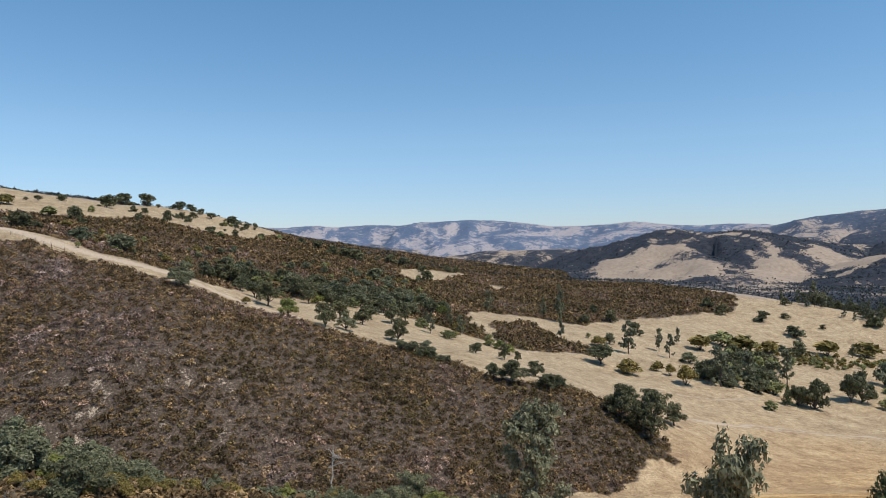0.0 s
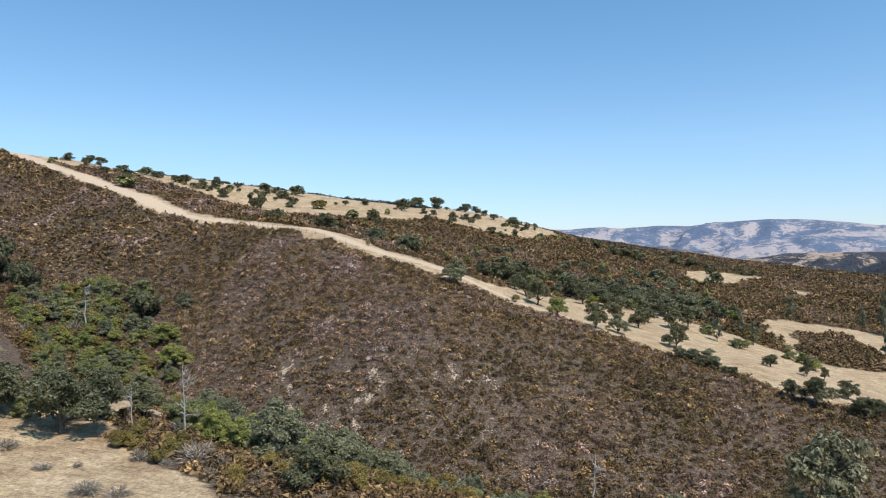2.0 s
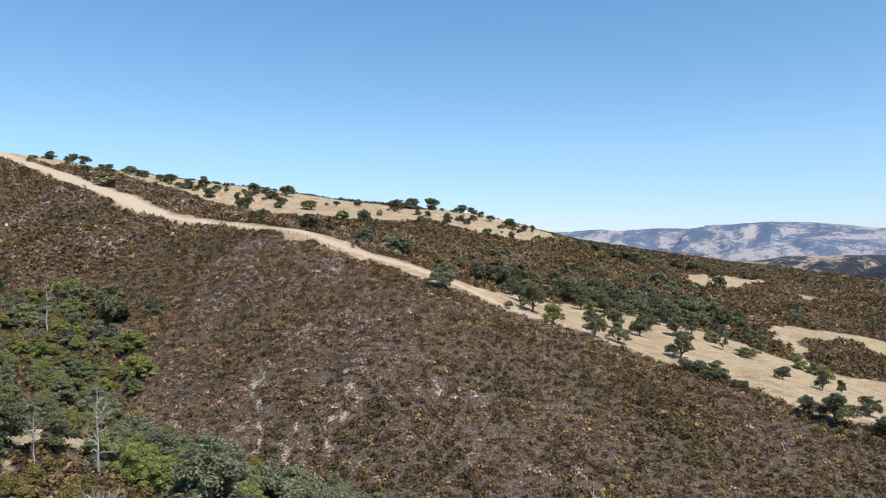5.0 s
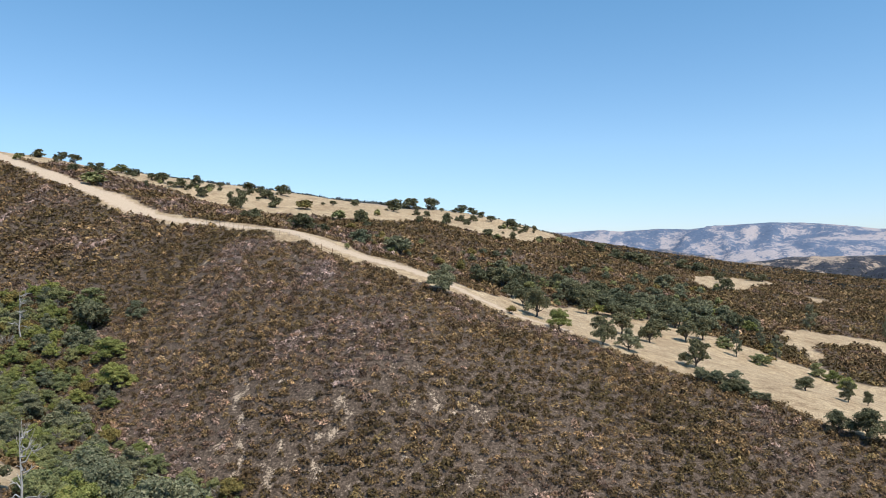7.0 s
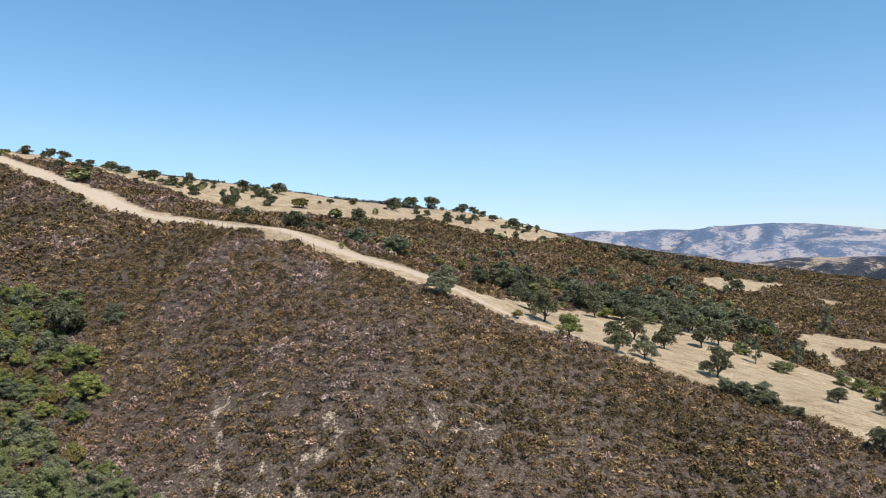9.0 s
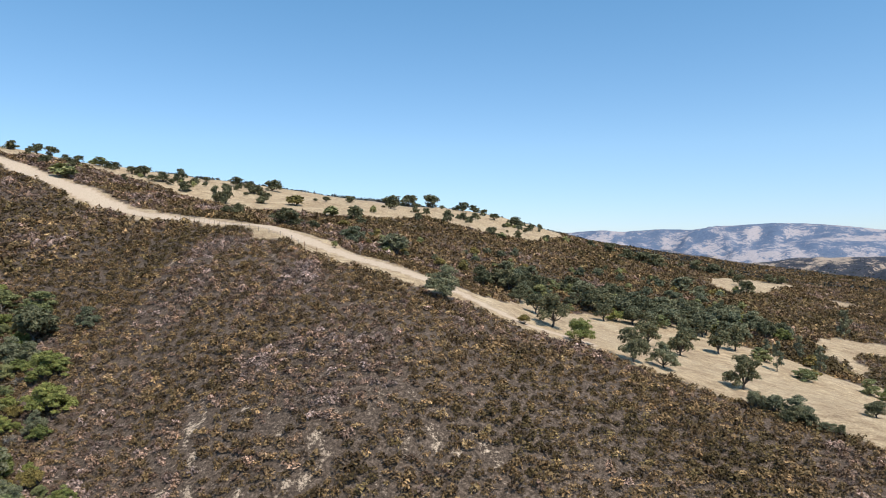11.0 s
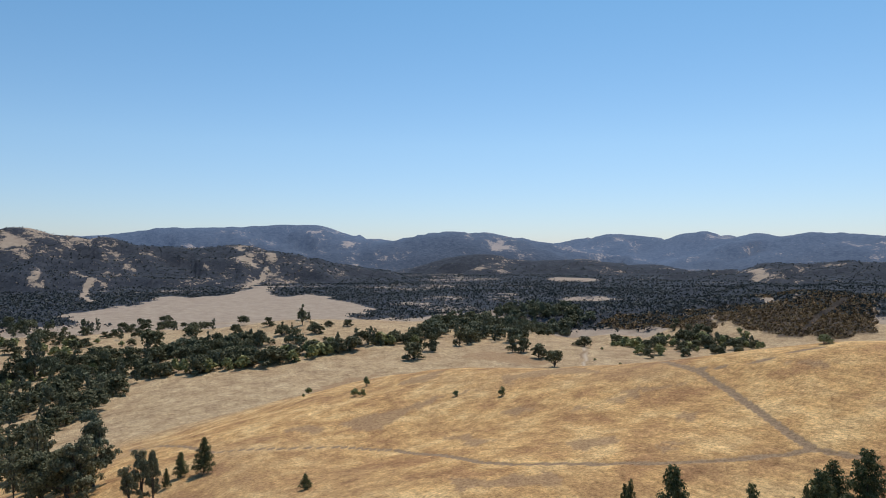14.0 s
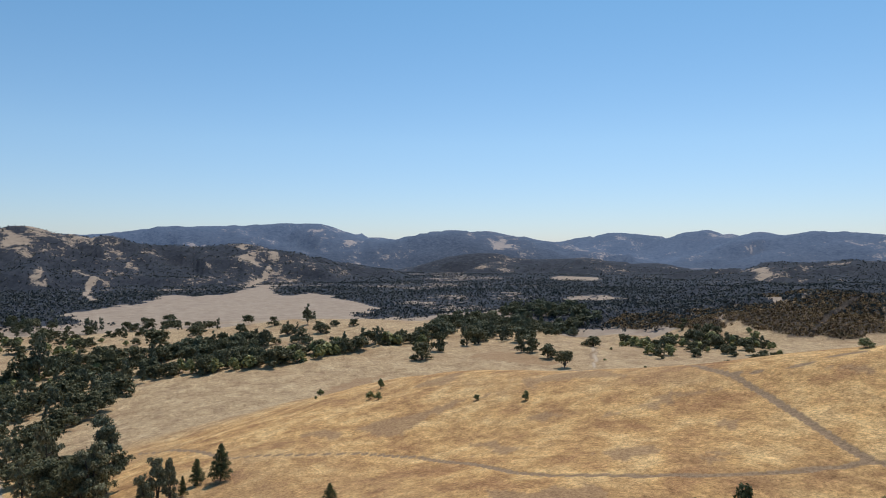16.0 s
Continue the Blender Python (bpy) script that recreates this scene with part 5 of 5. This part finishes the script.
# thickets and scattered trees: kinds, how many, least and most height, outline
THICKETS = [
    ("big_shrub bright_shrub grey_thicket big_shrub olive_shrub bright_shrub grey_shrub", 430, 2.4, 5.6, [(-112, 200), (-98, 186), (-78, 160), (-62, 134), (-44, 112),
     (-14, 99), (24, 88), (40, 76), (20, 64), (-20, 72), (-48, 84), (-74, 104), (-100, 140), (-125, 175)]),
    ("olive_shrub olive_shrub olive_shrub grey_shrub", 110, 1.3, 2.6, [(-38, 47), (-35, 51), (-28, 47), (-21, 42), (-2, 62), (10, 52), (-6, 38), (-22,
     34), (-30, 40)]),
    ("green_shrub oak grey_oak green_shrub", 80, 3, 7, [(295, 138), (313, 118), (336, 97), (360, 87), (373, 59), (385, 43), (409, 51), (383, 93),
     (341, 126), (314, 145)]),
    ("oak pine oak grey_oak pine", 110, 4, 11, [(373, 65), (362, 16), (331, 15), (295, 30), (285, 42), (254, 49), (160, 41), (107, 39), (112, 44),
     (196, 53), (254, 61), (274, 72), (306, 69)]),
    ("oak pine oak green_shrub", 85, 6, 11, [(353, 13), (345, -10), (331, -33), (336, -59), (346, -87), (355, -110), (352, -128), (372, -136), (360,
     -91), (354, -59), (349, -24), (368, 12)]),
    ("oak pine grey_oak", 36, 7, 12, [(402, -5), (381, -29), (387, -44), (376, -67), (394, -75), (420, -45), (421, -13)]),
    ("oak oak pine", 60, 6, 11, [(405, 247), (581, 210), (408, 144), (366, 179), (368, 209)]),
    ("oak pine oak", 70, 6, 11, [(400, 295), (503, 299), (617, 221), (539, 180), (469, 240), (412, 270)]),
    ("oak oak green_shrub", 24, 5, 9, [(560, 144), (589, 83), (515, 40), (486, 125)]),
    ("oak green_shrub grey_oak", 70, 3.5, 8, [(187, 183), (192, 164), (223, 179), (260, 213), (248, 232)]),
    ("olive_shrub green_shrub", 90, 2.5, 4.5, [(246, 230), (264, 221), (293, 207), (331, 211), (351, 225), (291, 240), (262, 243)]),
    ("pine oak pine", 130, 7, 13, [(363, 324), (618, 416), (674, 273), (663, 52), (577, 5), (589, 144), (612, 220), (503, 299), (348, 313)]),
    ("oak pine grey_oak", 200, 6, 12, [(369, -135), (426, -174), (504, -270), (500, -336), (415, -303), (339, -200), (324, -167)]),
    ("oak green_shrub oak", 55, 4, 8, [(276, -214), (332, -289), (363, -356), (238, -271), (83, -54)]),
    ("oak oak green_shrub", 45, 4, 9, [(468, 76), (415, 52), (365, -1), (471, 3), (542, 44), (564, 85)]),
    ("oak pine oak", 50, 6, 11, [(409, 57), (342, 28), (340, 11), (398, 17), (386, -12), (358, -8), (352, -39), (396, -39), (430, 21), (434, 53)]),
    ("oak oak grey_oak green_shrub", 16, 3.0, 6.0, [(-42, 367), (-9, 464), (42, 456), (82, 456), (73, 405), (27, 355), (-7, 364), (-38, 331)]),
    ("oak oak green_shrub", 24, 2.6, 5.2, [(-211, 346), (-173, 371), (-129, 374), (-96, 396), (-89, 366), (-126, 348), (-152, 316), (-197, 323)]),
    ("grey_oak green_shrub grey_oak olive_shrub", 80, 2.5, 5.5, [(-52, 291), (4, 308), (57, 331), (157, 381), (110, 279), (44, 258), (3, 259), (-31,
     267)]),
    ("oak oak pine", 50, 5, 9, [(618, 85), (584, 19), (671, -38), (482, -58), (479, -111), (431, -110), (433, -58), (492, 0), (554, 81)]),
    ("oak pine oak green_shrub", 60, 4, 9, [(315, -229), (310, -277), (270, -290), (236, -277), (260, -244), (291, -216)]),
    ("grey_oak oak oak green_shrub", 60, 5, 8.5, [(22, 245), (60, 232), (95, 240), (120, 258), (96, 275), (50, 275), (15, 265)]),
    ("oak pine grey_oak green_shrub", 75, 3.5, 9, [(256, 164), (275, 139), (300, 113), (349, 91), (379, 71), (429, 76), (394, 112), (333, 148), (286, 177)]),
    ("pine oak oak", 110, 6, 11, [(410, 290), (603, 350), (603, 294), (616, 200), (619, 96), (707, 105), (713, 226), (696, 334), (632, 397)]),
    ("oak oak grey_oak", 55, 4, 9, [(436, 257), (597, 265), (593, 193), (440, 152), (378, 164), (377, 209)]),
    ("grey_oak grey_thicket big_shrub bright_shrub grey_oak", 75, 3.6, 7.0, [(-40, 62), (-25, 68), (-5, 78), (15, 82), (35, 86), (42, 76), (20, 66), (0, 58), (-14, 48), (-24, 50),
     (-36, 54)]),
]

FENCE_LINE = [(-79.4, 238), (-59.1, 215.8), (-47.3, 205.1), (-37.2, 197.4), (-32.3, 189.4)]
GATES = [(-32.3, 188.2, 5.5, (0.66, -0.75))]
POLE = (368.0, 17.7, 6.9)


KINDS = {k: kinds_of(k) for k in LABELS}
pick = random.Random(11)


MASSED = {}


def plant(kind, x, y, h, w, many=False):
    d = math.hypot(x - EYE[0], y - EYE[1])
    if kind == "green_shrub" and w > 3.4 and d < 255:
        kind = ("big_shrub", "bright_shrub", "big_shrub", "grey_thicket")[pick.randrange(4)]
        h = min(h, w * 0.75)
    made = KINDS[kind][0 if d < 150 else 1 if d < 300 else 2]
    if many and d > 260:
        MASSED.setdefault(kind, []).append((made[pick.randrange(len(made))], x, y, h, w, pick.uniform(0, 6.28)))
        return None
    root = made[pick.randrange(len(made))]
    z = float(land_height(np.array([x]), np.array([y]))[0]) - (0.10 * h if d > 230 and "oak" in kind else 0.0)
    ob = copy_thing(root, pose(x, y, z - 0.05, 0, 0, pick.uniform(0, 360)))
    ob.scale = (w, w, h)
    label, cat, grp = LABELS[kind]
    return tagged(ob, label, cat, grp)


PLANTED = []
for kind, rows in STANDS:
    for x, y, h, w in rows:
        if "shrub" in kind:
            h = max(h, w * 0.55)
        elif "oak" in kind:
            h = max(h, w * 0.74)
        plant(kind, x, y, h * 1.12, w * 1.15)
        PLANTED.append((x, y))
for kinds, count, least, most, outline in THICKETS:
    names = kinds.split()
    xs, ys = [p[0] for p in outline], [p[1] for p in outline]
    done = tries = 0
    while done < count and tries < 6000:
        tries += 1
        x, y = pick.uniform(min(xs), max(xs)), pick.uniform(min(ys), max(ys))
        if not inside(np.array([x]), np.array([y]), outline)[0] or any((x - a) ** 2 + (y - b) ** 2 < (least * 0.5) ** 2 for a, b in PLANTED):
            continue
        h = pick.uniform(least, most)
        kind = names[pick.randrange(len(names))]
        if "shrub" in kind:
            h *= 0.75
        plant(kind, x, y, h, h * (pick.uniform(1.0, 1.5) if "shrub" in kind or "thicket" in kind else pick.uniform(0.45, 0.65) if kind == "pine" else pick.uniform(0.95, 1.4)), True)
        PLANTED.append((x, y))
        done += 1
# the trees past counting, joined kind by kind
MASS_NAMES = {"oak": "distant_oaks", "grey_oak": "distant_grey_oaks", "pine": "distant_pines", "green_shrub": "distant_shrubs", "olive_shrub": "distant_olive_shrubs"}
for kind, rows in MASSED.items():
    quads = []
    for root, x, y, h, w, a in rows:
        me = next(o for o in root.children if o.name.startswith(("crown", "foliage"))).data
        co = np.empty(len(me.vertices) * 3, np.float32)
        me.vertices.foreach_get("co", co)
        q = co.reshape(-1, 3, 3) * np.array([w, w, h])
        c, sn = math.cos(a), math.sin(a)
        q = np.stack([q[..., 0] * c - q[..., 1] * sn + x, q[..., 0] * sn + q[..., 1] * c + y, q[..., 2]], -1)
        q[..., 2] += float(land_height(np.array([x]), np.array([y]))[0]) - 0.12 * h
        quads.append(q)
    leaf = me.materials[0]
    tagged(new(MASS_NAMES[kind], quads_mesh(MASS_NAMES[kind], np.concatenate(quads), leaf)), LABELS[kind][0], "woods", kind="stuff")
# the makes themselves stand nowhere
for root in {r for group in KINDS.values() for made in group for r in made}:
    for o in (*root.children_recursive, root):
        bpy.data.objects.remove(o)

# ---- chaparral: brush that nobody could count ----


def scrub_material():
    m, nodes, links, b = material("chaparral brush", 0.8)
    geo = nodes.new("ShaderNodeNewGeometry")
    at = nodes.new("ShaderNodeAttribute")
    at.attribute_name = "tint"
    col = ramp(nodes, links, at.outputs["Fac"], [(0.00, (0.128, 0.088, 0.036)), (0.25, (0.205, 0.125, 0.058)), (0.42, (0.196, 0.132, 0.060)), (0.58, (0.245, 0.150, 0.098)), (0.78, (0.290, 0.202, 0.162)), (1.00, (0.370, 0.275, 0.235))])
    leafy = ramp(nodes, links, geo.outputs["Random Per Island"], [(0.0, (0.55, 0.55, 0.56)), (0.7, (1.05, 1.04, 1.04)), (1.0, (1.6, 1.56, 1.56))])
    vigour = nodes.new("ShaderNodeAttribute")
    vigour.attribute_name = "vigour"
    leafy = mixed(nodes, links, 1.0, leafy, vigour.outputs["Color"], "MULTIPLY")
    links.new(mixed(nodes, links, 1.0, col, leafy, "MULTIPLY"), b.inputs["Base Color"])
    return m


BRUSH = scrub_material()


def brush_patch(count):
    """One bush, a lumpy dome of leaf sprays with some twigs standing out, about a metre and a half across: n x 3 x 3."""
    n = int(count * 0.5)
    a = np.arange(n) * 2.4 + rng.uniform(-0.6, 0.6, n)
    up = rng.uniform(-0.1, 1.0, n)
    out = np.sqrt(1 - up * up)
    d = np.stack([np.cos(a) * out, np.sin(a) * out, up], 1)
    lump = 1 + 0.24 * np.sin(a * 2 + rng.uniform(0, 6))[:, None] * out[:, None]
    at = d * lump * rng.uniform(0.50, 0.72, (n, 1)) * np.array([1, 1, 0.95]) + np.array([0, 0, 0.12])
    sprays = leaf_quads(at, d + np.array([0, 0, 0.5]), 0.27 * (64 / count) ** 0.5 * np.ones(n))
    m = count - n
    a, up = rng.uniform(0, 6.28, m), rng.uniform(0.2, 1.0, m)
    out = np.sqrt(1 - up * up)
    d = np.stack([np.cos(a) * out, np.sin(a) * out, up], 1)
    base = d * rng.uniform(0.25, 0.58, (m, 1))
    way = unit(d + rng.normal(0, 0.4, (m, 3)) + np.array([0, 0, 0.4]))
    tip = base + way * rng.uniform(0.20, 0.42, (m, 1))
    side = unit(np.cross(way, rng.normal(0, 1, (m, 3)))) * rng.uniform(0.035, 0.085, (m, 1)) * (64 / count) ** 0.5
    return np.concatenate([sprays, np.stack([base - side, base + side, tip], 1)])


def build_scrub(name, label, cell, r0, r1, blades, wide, boxed):
    xs, ys = np.arange(boxed[0], boxed[1], cell), np.arange(boxed[2], boxed[3], cell)
    x, y = [v.ravel() for v in np.meshgrid(xs, ys)]
    x, y = x + rng.uniform(-0.5, 0.5, x.size) * cell, y + rng.uniform(-0.5, 0.5, y.size) * cell
    r = np.hypot(x - EYE[0], y - EYE[1])
    az = np.degrees(np.arctan2(x - EYE[0], y - EYE[1]))
    ok = (r > r0) & (r < r1) & ((az > -44) | ((r < 90) & (az > -100))) & (az < 155) & (rng.uniform(0, 1, x.size) < 0.94)
    x, y, r = x[ok], y[ok], r[ok]
    ok = scrub_cover(x, y) & (track_cover(x, y, 0.5)[0] < 0.3) & (rng.uniform(0, 1, x.size) > bare_soil(x, y) * 2.8)
    x, y = x[ok], y[ok]
    z = land_height(x, y)
    n = len(x)
    s = wide * rng.uniform(0.6, 1.35, n) * (0.8 + 0.45 * fractal(x / 12, y / 12, 77, 2))
    hgt = s * rng.uniform(0.7, 1.3, n)
    # brush of one kind grows together
    tint = np.clip(fractal(x / 14, y / 14, 88, 3) * 1.3 - 0.2 + rng.normal(0, 0.14, n), 0, 1)
    tint = tint + 0.13 * np.exp(-(((x + 35) / 45) ** 2 + ((y - 155) / 45) ** 2)) - 0.12
    tint = tint - 0.15 * smooth_step(0, 50, x)
    tint = np.where((x > 250) & (y < 0), tint * 0.3, tint)
    tint = np.clip(np.where(y < 72, rng.uniform(0.05, 0.5, n), tint), 0, 1)
    turn = rng.uniform(0, 2 * math.pi, n)
    makes = [brush_patch(blades) for _ in range(9)]
    which = rng.integers(0, 9, n)
    light = np.clip(rng.lognormal(-0.12, 0.46, n), 0.4, 2.2)
    allq, allt, allv = [], [], []
    for k in range(9):
        sel = np.where(which == k)[0]
        q = makes[k][None]
        c, sn = np.cos(turn[sel])[:, None, None], np.sin(turn[sel])[:, None, None]
        px = (q[..., 0] * c - q[..., 1] * sn) * s[sel][:, None, None] + x[sel][:, None, None]
        py = (q[..., 0] * sn + q[..., 1] * c) * s[sel][:, None, None] + y[sel][:, None, None]
        pz = q[..., 2] * hgt[sel][:, None, None] + (z[sel] - 0.08)[:, None, None]
        allq.append(np.stack([px, py, pz], -1).reshape(-1, 3, 3))
        allt.append(np.repeat(tint[sel], blades))
        allv.append(np.repeat(light[sel], blades))
    me = quads_mesh(name, np.concatenate(allq), BRUSH, np.concatenate(allt))
    me.attributes.new("vigour", "FLOAT", "POINT").data.foreach_set("value", np.repeat(np.concatenate(allv), 3).astype(np.float32))
    return tagged(new(name, me), label, "scrub", kind="stuff")


build_scrub("chaparral_near", "dense brown and olive chaparral brush on the hillside", 1.22, 3, 205, 64, 1.04, (-260, 120, 15, 330))
build_scrub("chaparral_far", "brown chaparral brush on the ridge behind", 1.75, 205, 720, 26, 1.45, (-330, 560, -560, 700))


def build_far_woods():
    """Clumps of trees and brush over the far slopes."""
    n = 240000
    r = 430 * (2000 / 430) ** rng.uniform(0, 1, n)
    az = np.radians(rng.uniform(-34, 152, n))
    x, y = EYE[0] + r * np.sin(az), EYE[1] + r * np.cos(az)
    w = far_woods(x, y)
    ok = rng.uniform(0, 1, n) < np.clip(w * 1.2 - 0.25, 0.0, 0.9)
    x, y, r = x[ok], y[ok], r[ok]
    z = land_height(x, y)
    n = len(x)
    size = rng.uniform(1.2, 3.0, n) * (0.8 + np.minimum(r, 1400) / 3000)
    k = 3
    d = unit(rng.normal(0, 1, (n, k, 3)))
    c = np.stack([x, y, z + size * 0.35], 1)[:, None] + d * (size * 0.42)[:, None, None] * np.array([1, 1, 0.8])
    q = leaf_quads(c.reshape(-1, 3), d.reshape(-1, 3), np.repeat(size * 0.62, k))
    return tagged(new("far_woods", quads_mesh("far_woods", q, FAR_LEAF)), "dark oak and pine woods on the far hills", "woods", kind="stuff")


# leaf tones pulled towards blue-grey, distance haze put into the colour
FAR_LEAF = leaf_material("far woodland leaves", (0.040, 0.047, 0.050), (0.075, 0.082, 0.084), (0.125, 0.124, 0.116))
build_far_woods()


# ---- fence and gate beside the fire break, and the pole in the valley ----


def steel_and_wood():
    m1, n, l, b = material("rusty pipe", 0.7)
    pos = n.new("ShaderNodeNewGeometry").outputs["Position"]
    l.new(ramp(n, l, add_noise(n, l, 20, 4, 0.6, pos), [(0.3, (0.16, 0.075, 0.04)), (0.7, (0.30, 0.17, 0.10))]), b.inputs["Base Color"])
    m2 = bark_material("weathered fence post", (0.16, 0.13, 0.10), (0.34, 0.29, 0.24))
    m3, n, l, b = material("fence wire", 0.45)
    b.inputs["Base Color"].default_value, b.inputs["Metallic"].default_value = (0.35, 0.33, 0.31, 1), 0.8
    return m1, m2, m3


RUST, POST, WIRE = steel_and_wood()


def height_at(x, y):
    return float(land_height(np.array([float(x)]), np.array([float(y)]))[0])


def build_fence(nodes):
    spots = along([(x, y, 0) for x, y in nodes], 3.2)
    root = new("wire_fence")
    root.location = (spots[0][0], spots[0][1], height_at(*spots[0][:2]))
    base = np.array(root.location)
    post_me = limb_mesh("fence post", [tube([(0, 0, -0.25), (0.01, 0, 0.7), (0, 0.01, 1.28)], [0.06, 0.055, 0.05], 6)], POST)
    tops = []
    for p in spots:
        ob = part("post", post_me, root)
        z = height_at(p[0], p[1])
        ob.location = (p[0] - base[0], p[1] - base[1], z - base[2])
        ob.rotation_euler = (pick.uniform(-0.05, 0.05), pick.uniform(-0.05, 0.05), pick.uniform(0, 3))
        tops.append(np.array([p[0] - base[0], p[1] - base[1], z - base[2]]))
    for h in (0.45, 0.8, 1.15):
        part("wire", limb_mesh("fence wire", [tube([t + np.array([0, 0, h]) for t in tops], [0.010] * len(tops), 3)], WIRE), root)
    return tagged(root, "wire fence with weathered posts beside the dirt track", "fence")


def build_gate(x, y, length, toward):
    root = new("pipe_gate")
    z = height_at(x, y)
    root.location = (x, y, z)
    ux, uy = toward
    slopez = height_at(x + ux * length, y + uy * length) - z
    end = np.array([ux * length, uy * length, slopez])
    for k, name in ((0.0, "gate_post"), (1.0, "gate_post")):
        p = end * k
        part(name, limb_mesh("gate post", [tube([p + np.array([0, 0, -0.3]), p + np.array([0, 0, 1.0]), p + np.array([0, 0, 2.0])], [0.075, 0.075, 0.07], 8)], RUST), root)
    for h in (0.35, 0.8, 1.3):
        part("rail", limb_mesh("gate rail", [tube([np.array([0, 0, h]), end * 0.5 + np.array([0, 0, h]), end + np.array([0, 0, h])], [0.035] * 3, 6)], RUST), root)
    return tagged(root, "rusty pipe gate in the wire fence", "gate")


build_fence(FENCE_LINE)
for gx, gy, gl, gd in GATES:
    build_gate(gx, gy, gl, gd)


def build_pole(x, y, h):
    root = new("utility_pole")
    root.location = (x, y, height_at(x, y))
    part("pole", limb_mesh("pole", [tube([(0, 0, -1), (0, 0, h * 0.5), (0.03, 0, h)], [0.17, 0.15, 0.11], 8)], POST), root)
    part("crossarm", limb_mesh("crossarm", [tube([(-1.1, 0.12, h - 0.5), (0, 0.12, h - 0.5), (1.1, 0.12, h - 0.5)], [0.07] * 3, 4)], POST), root)
    return tagged(root, "weathered wooden utility pole in the valley", "utility pole")


build_pole(*POLE)
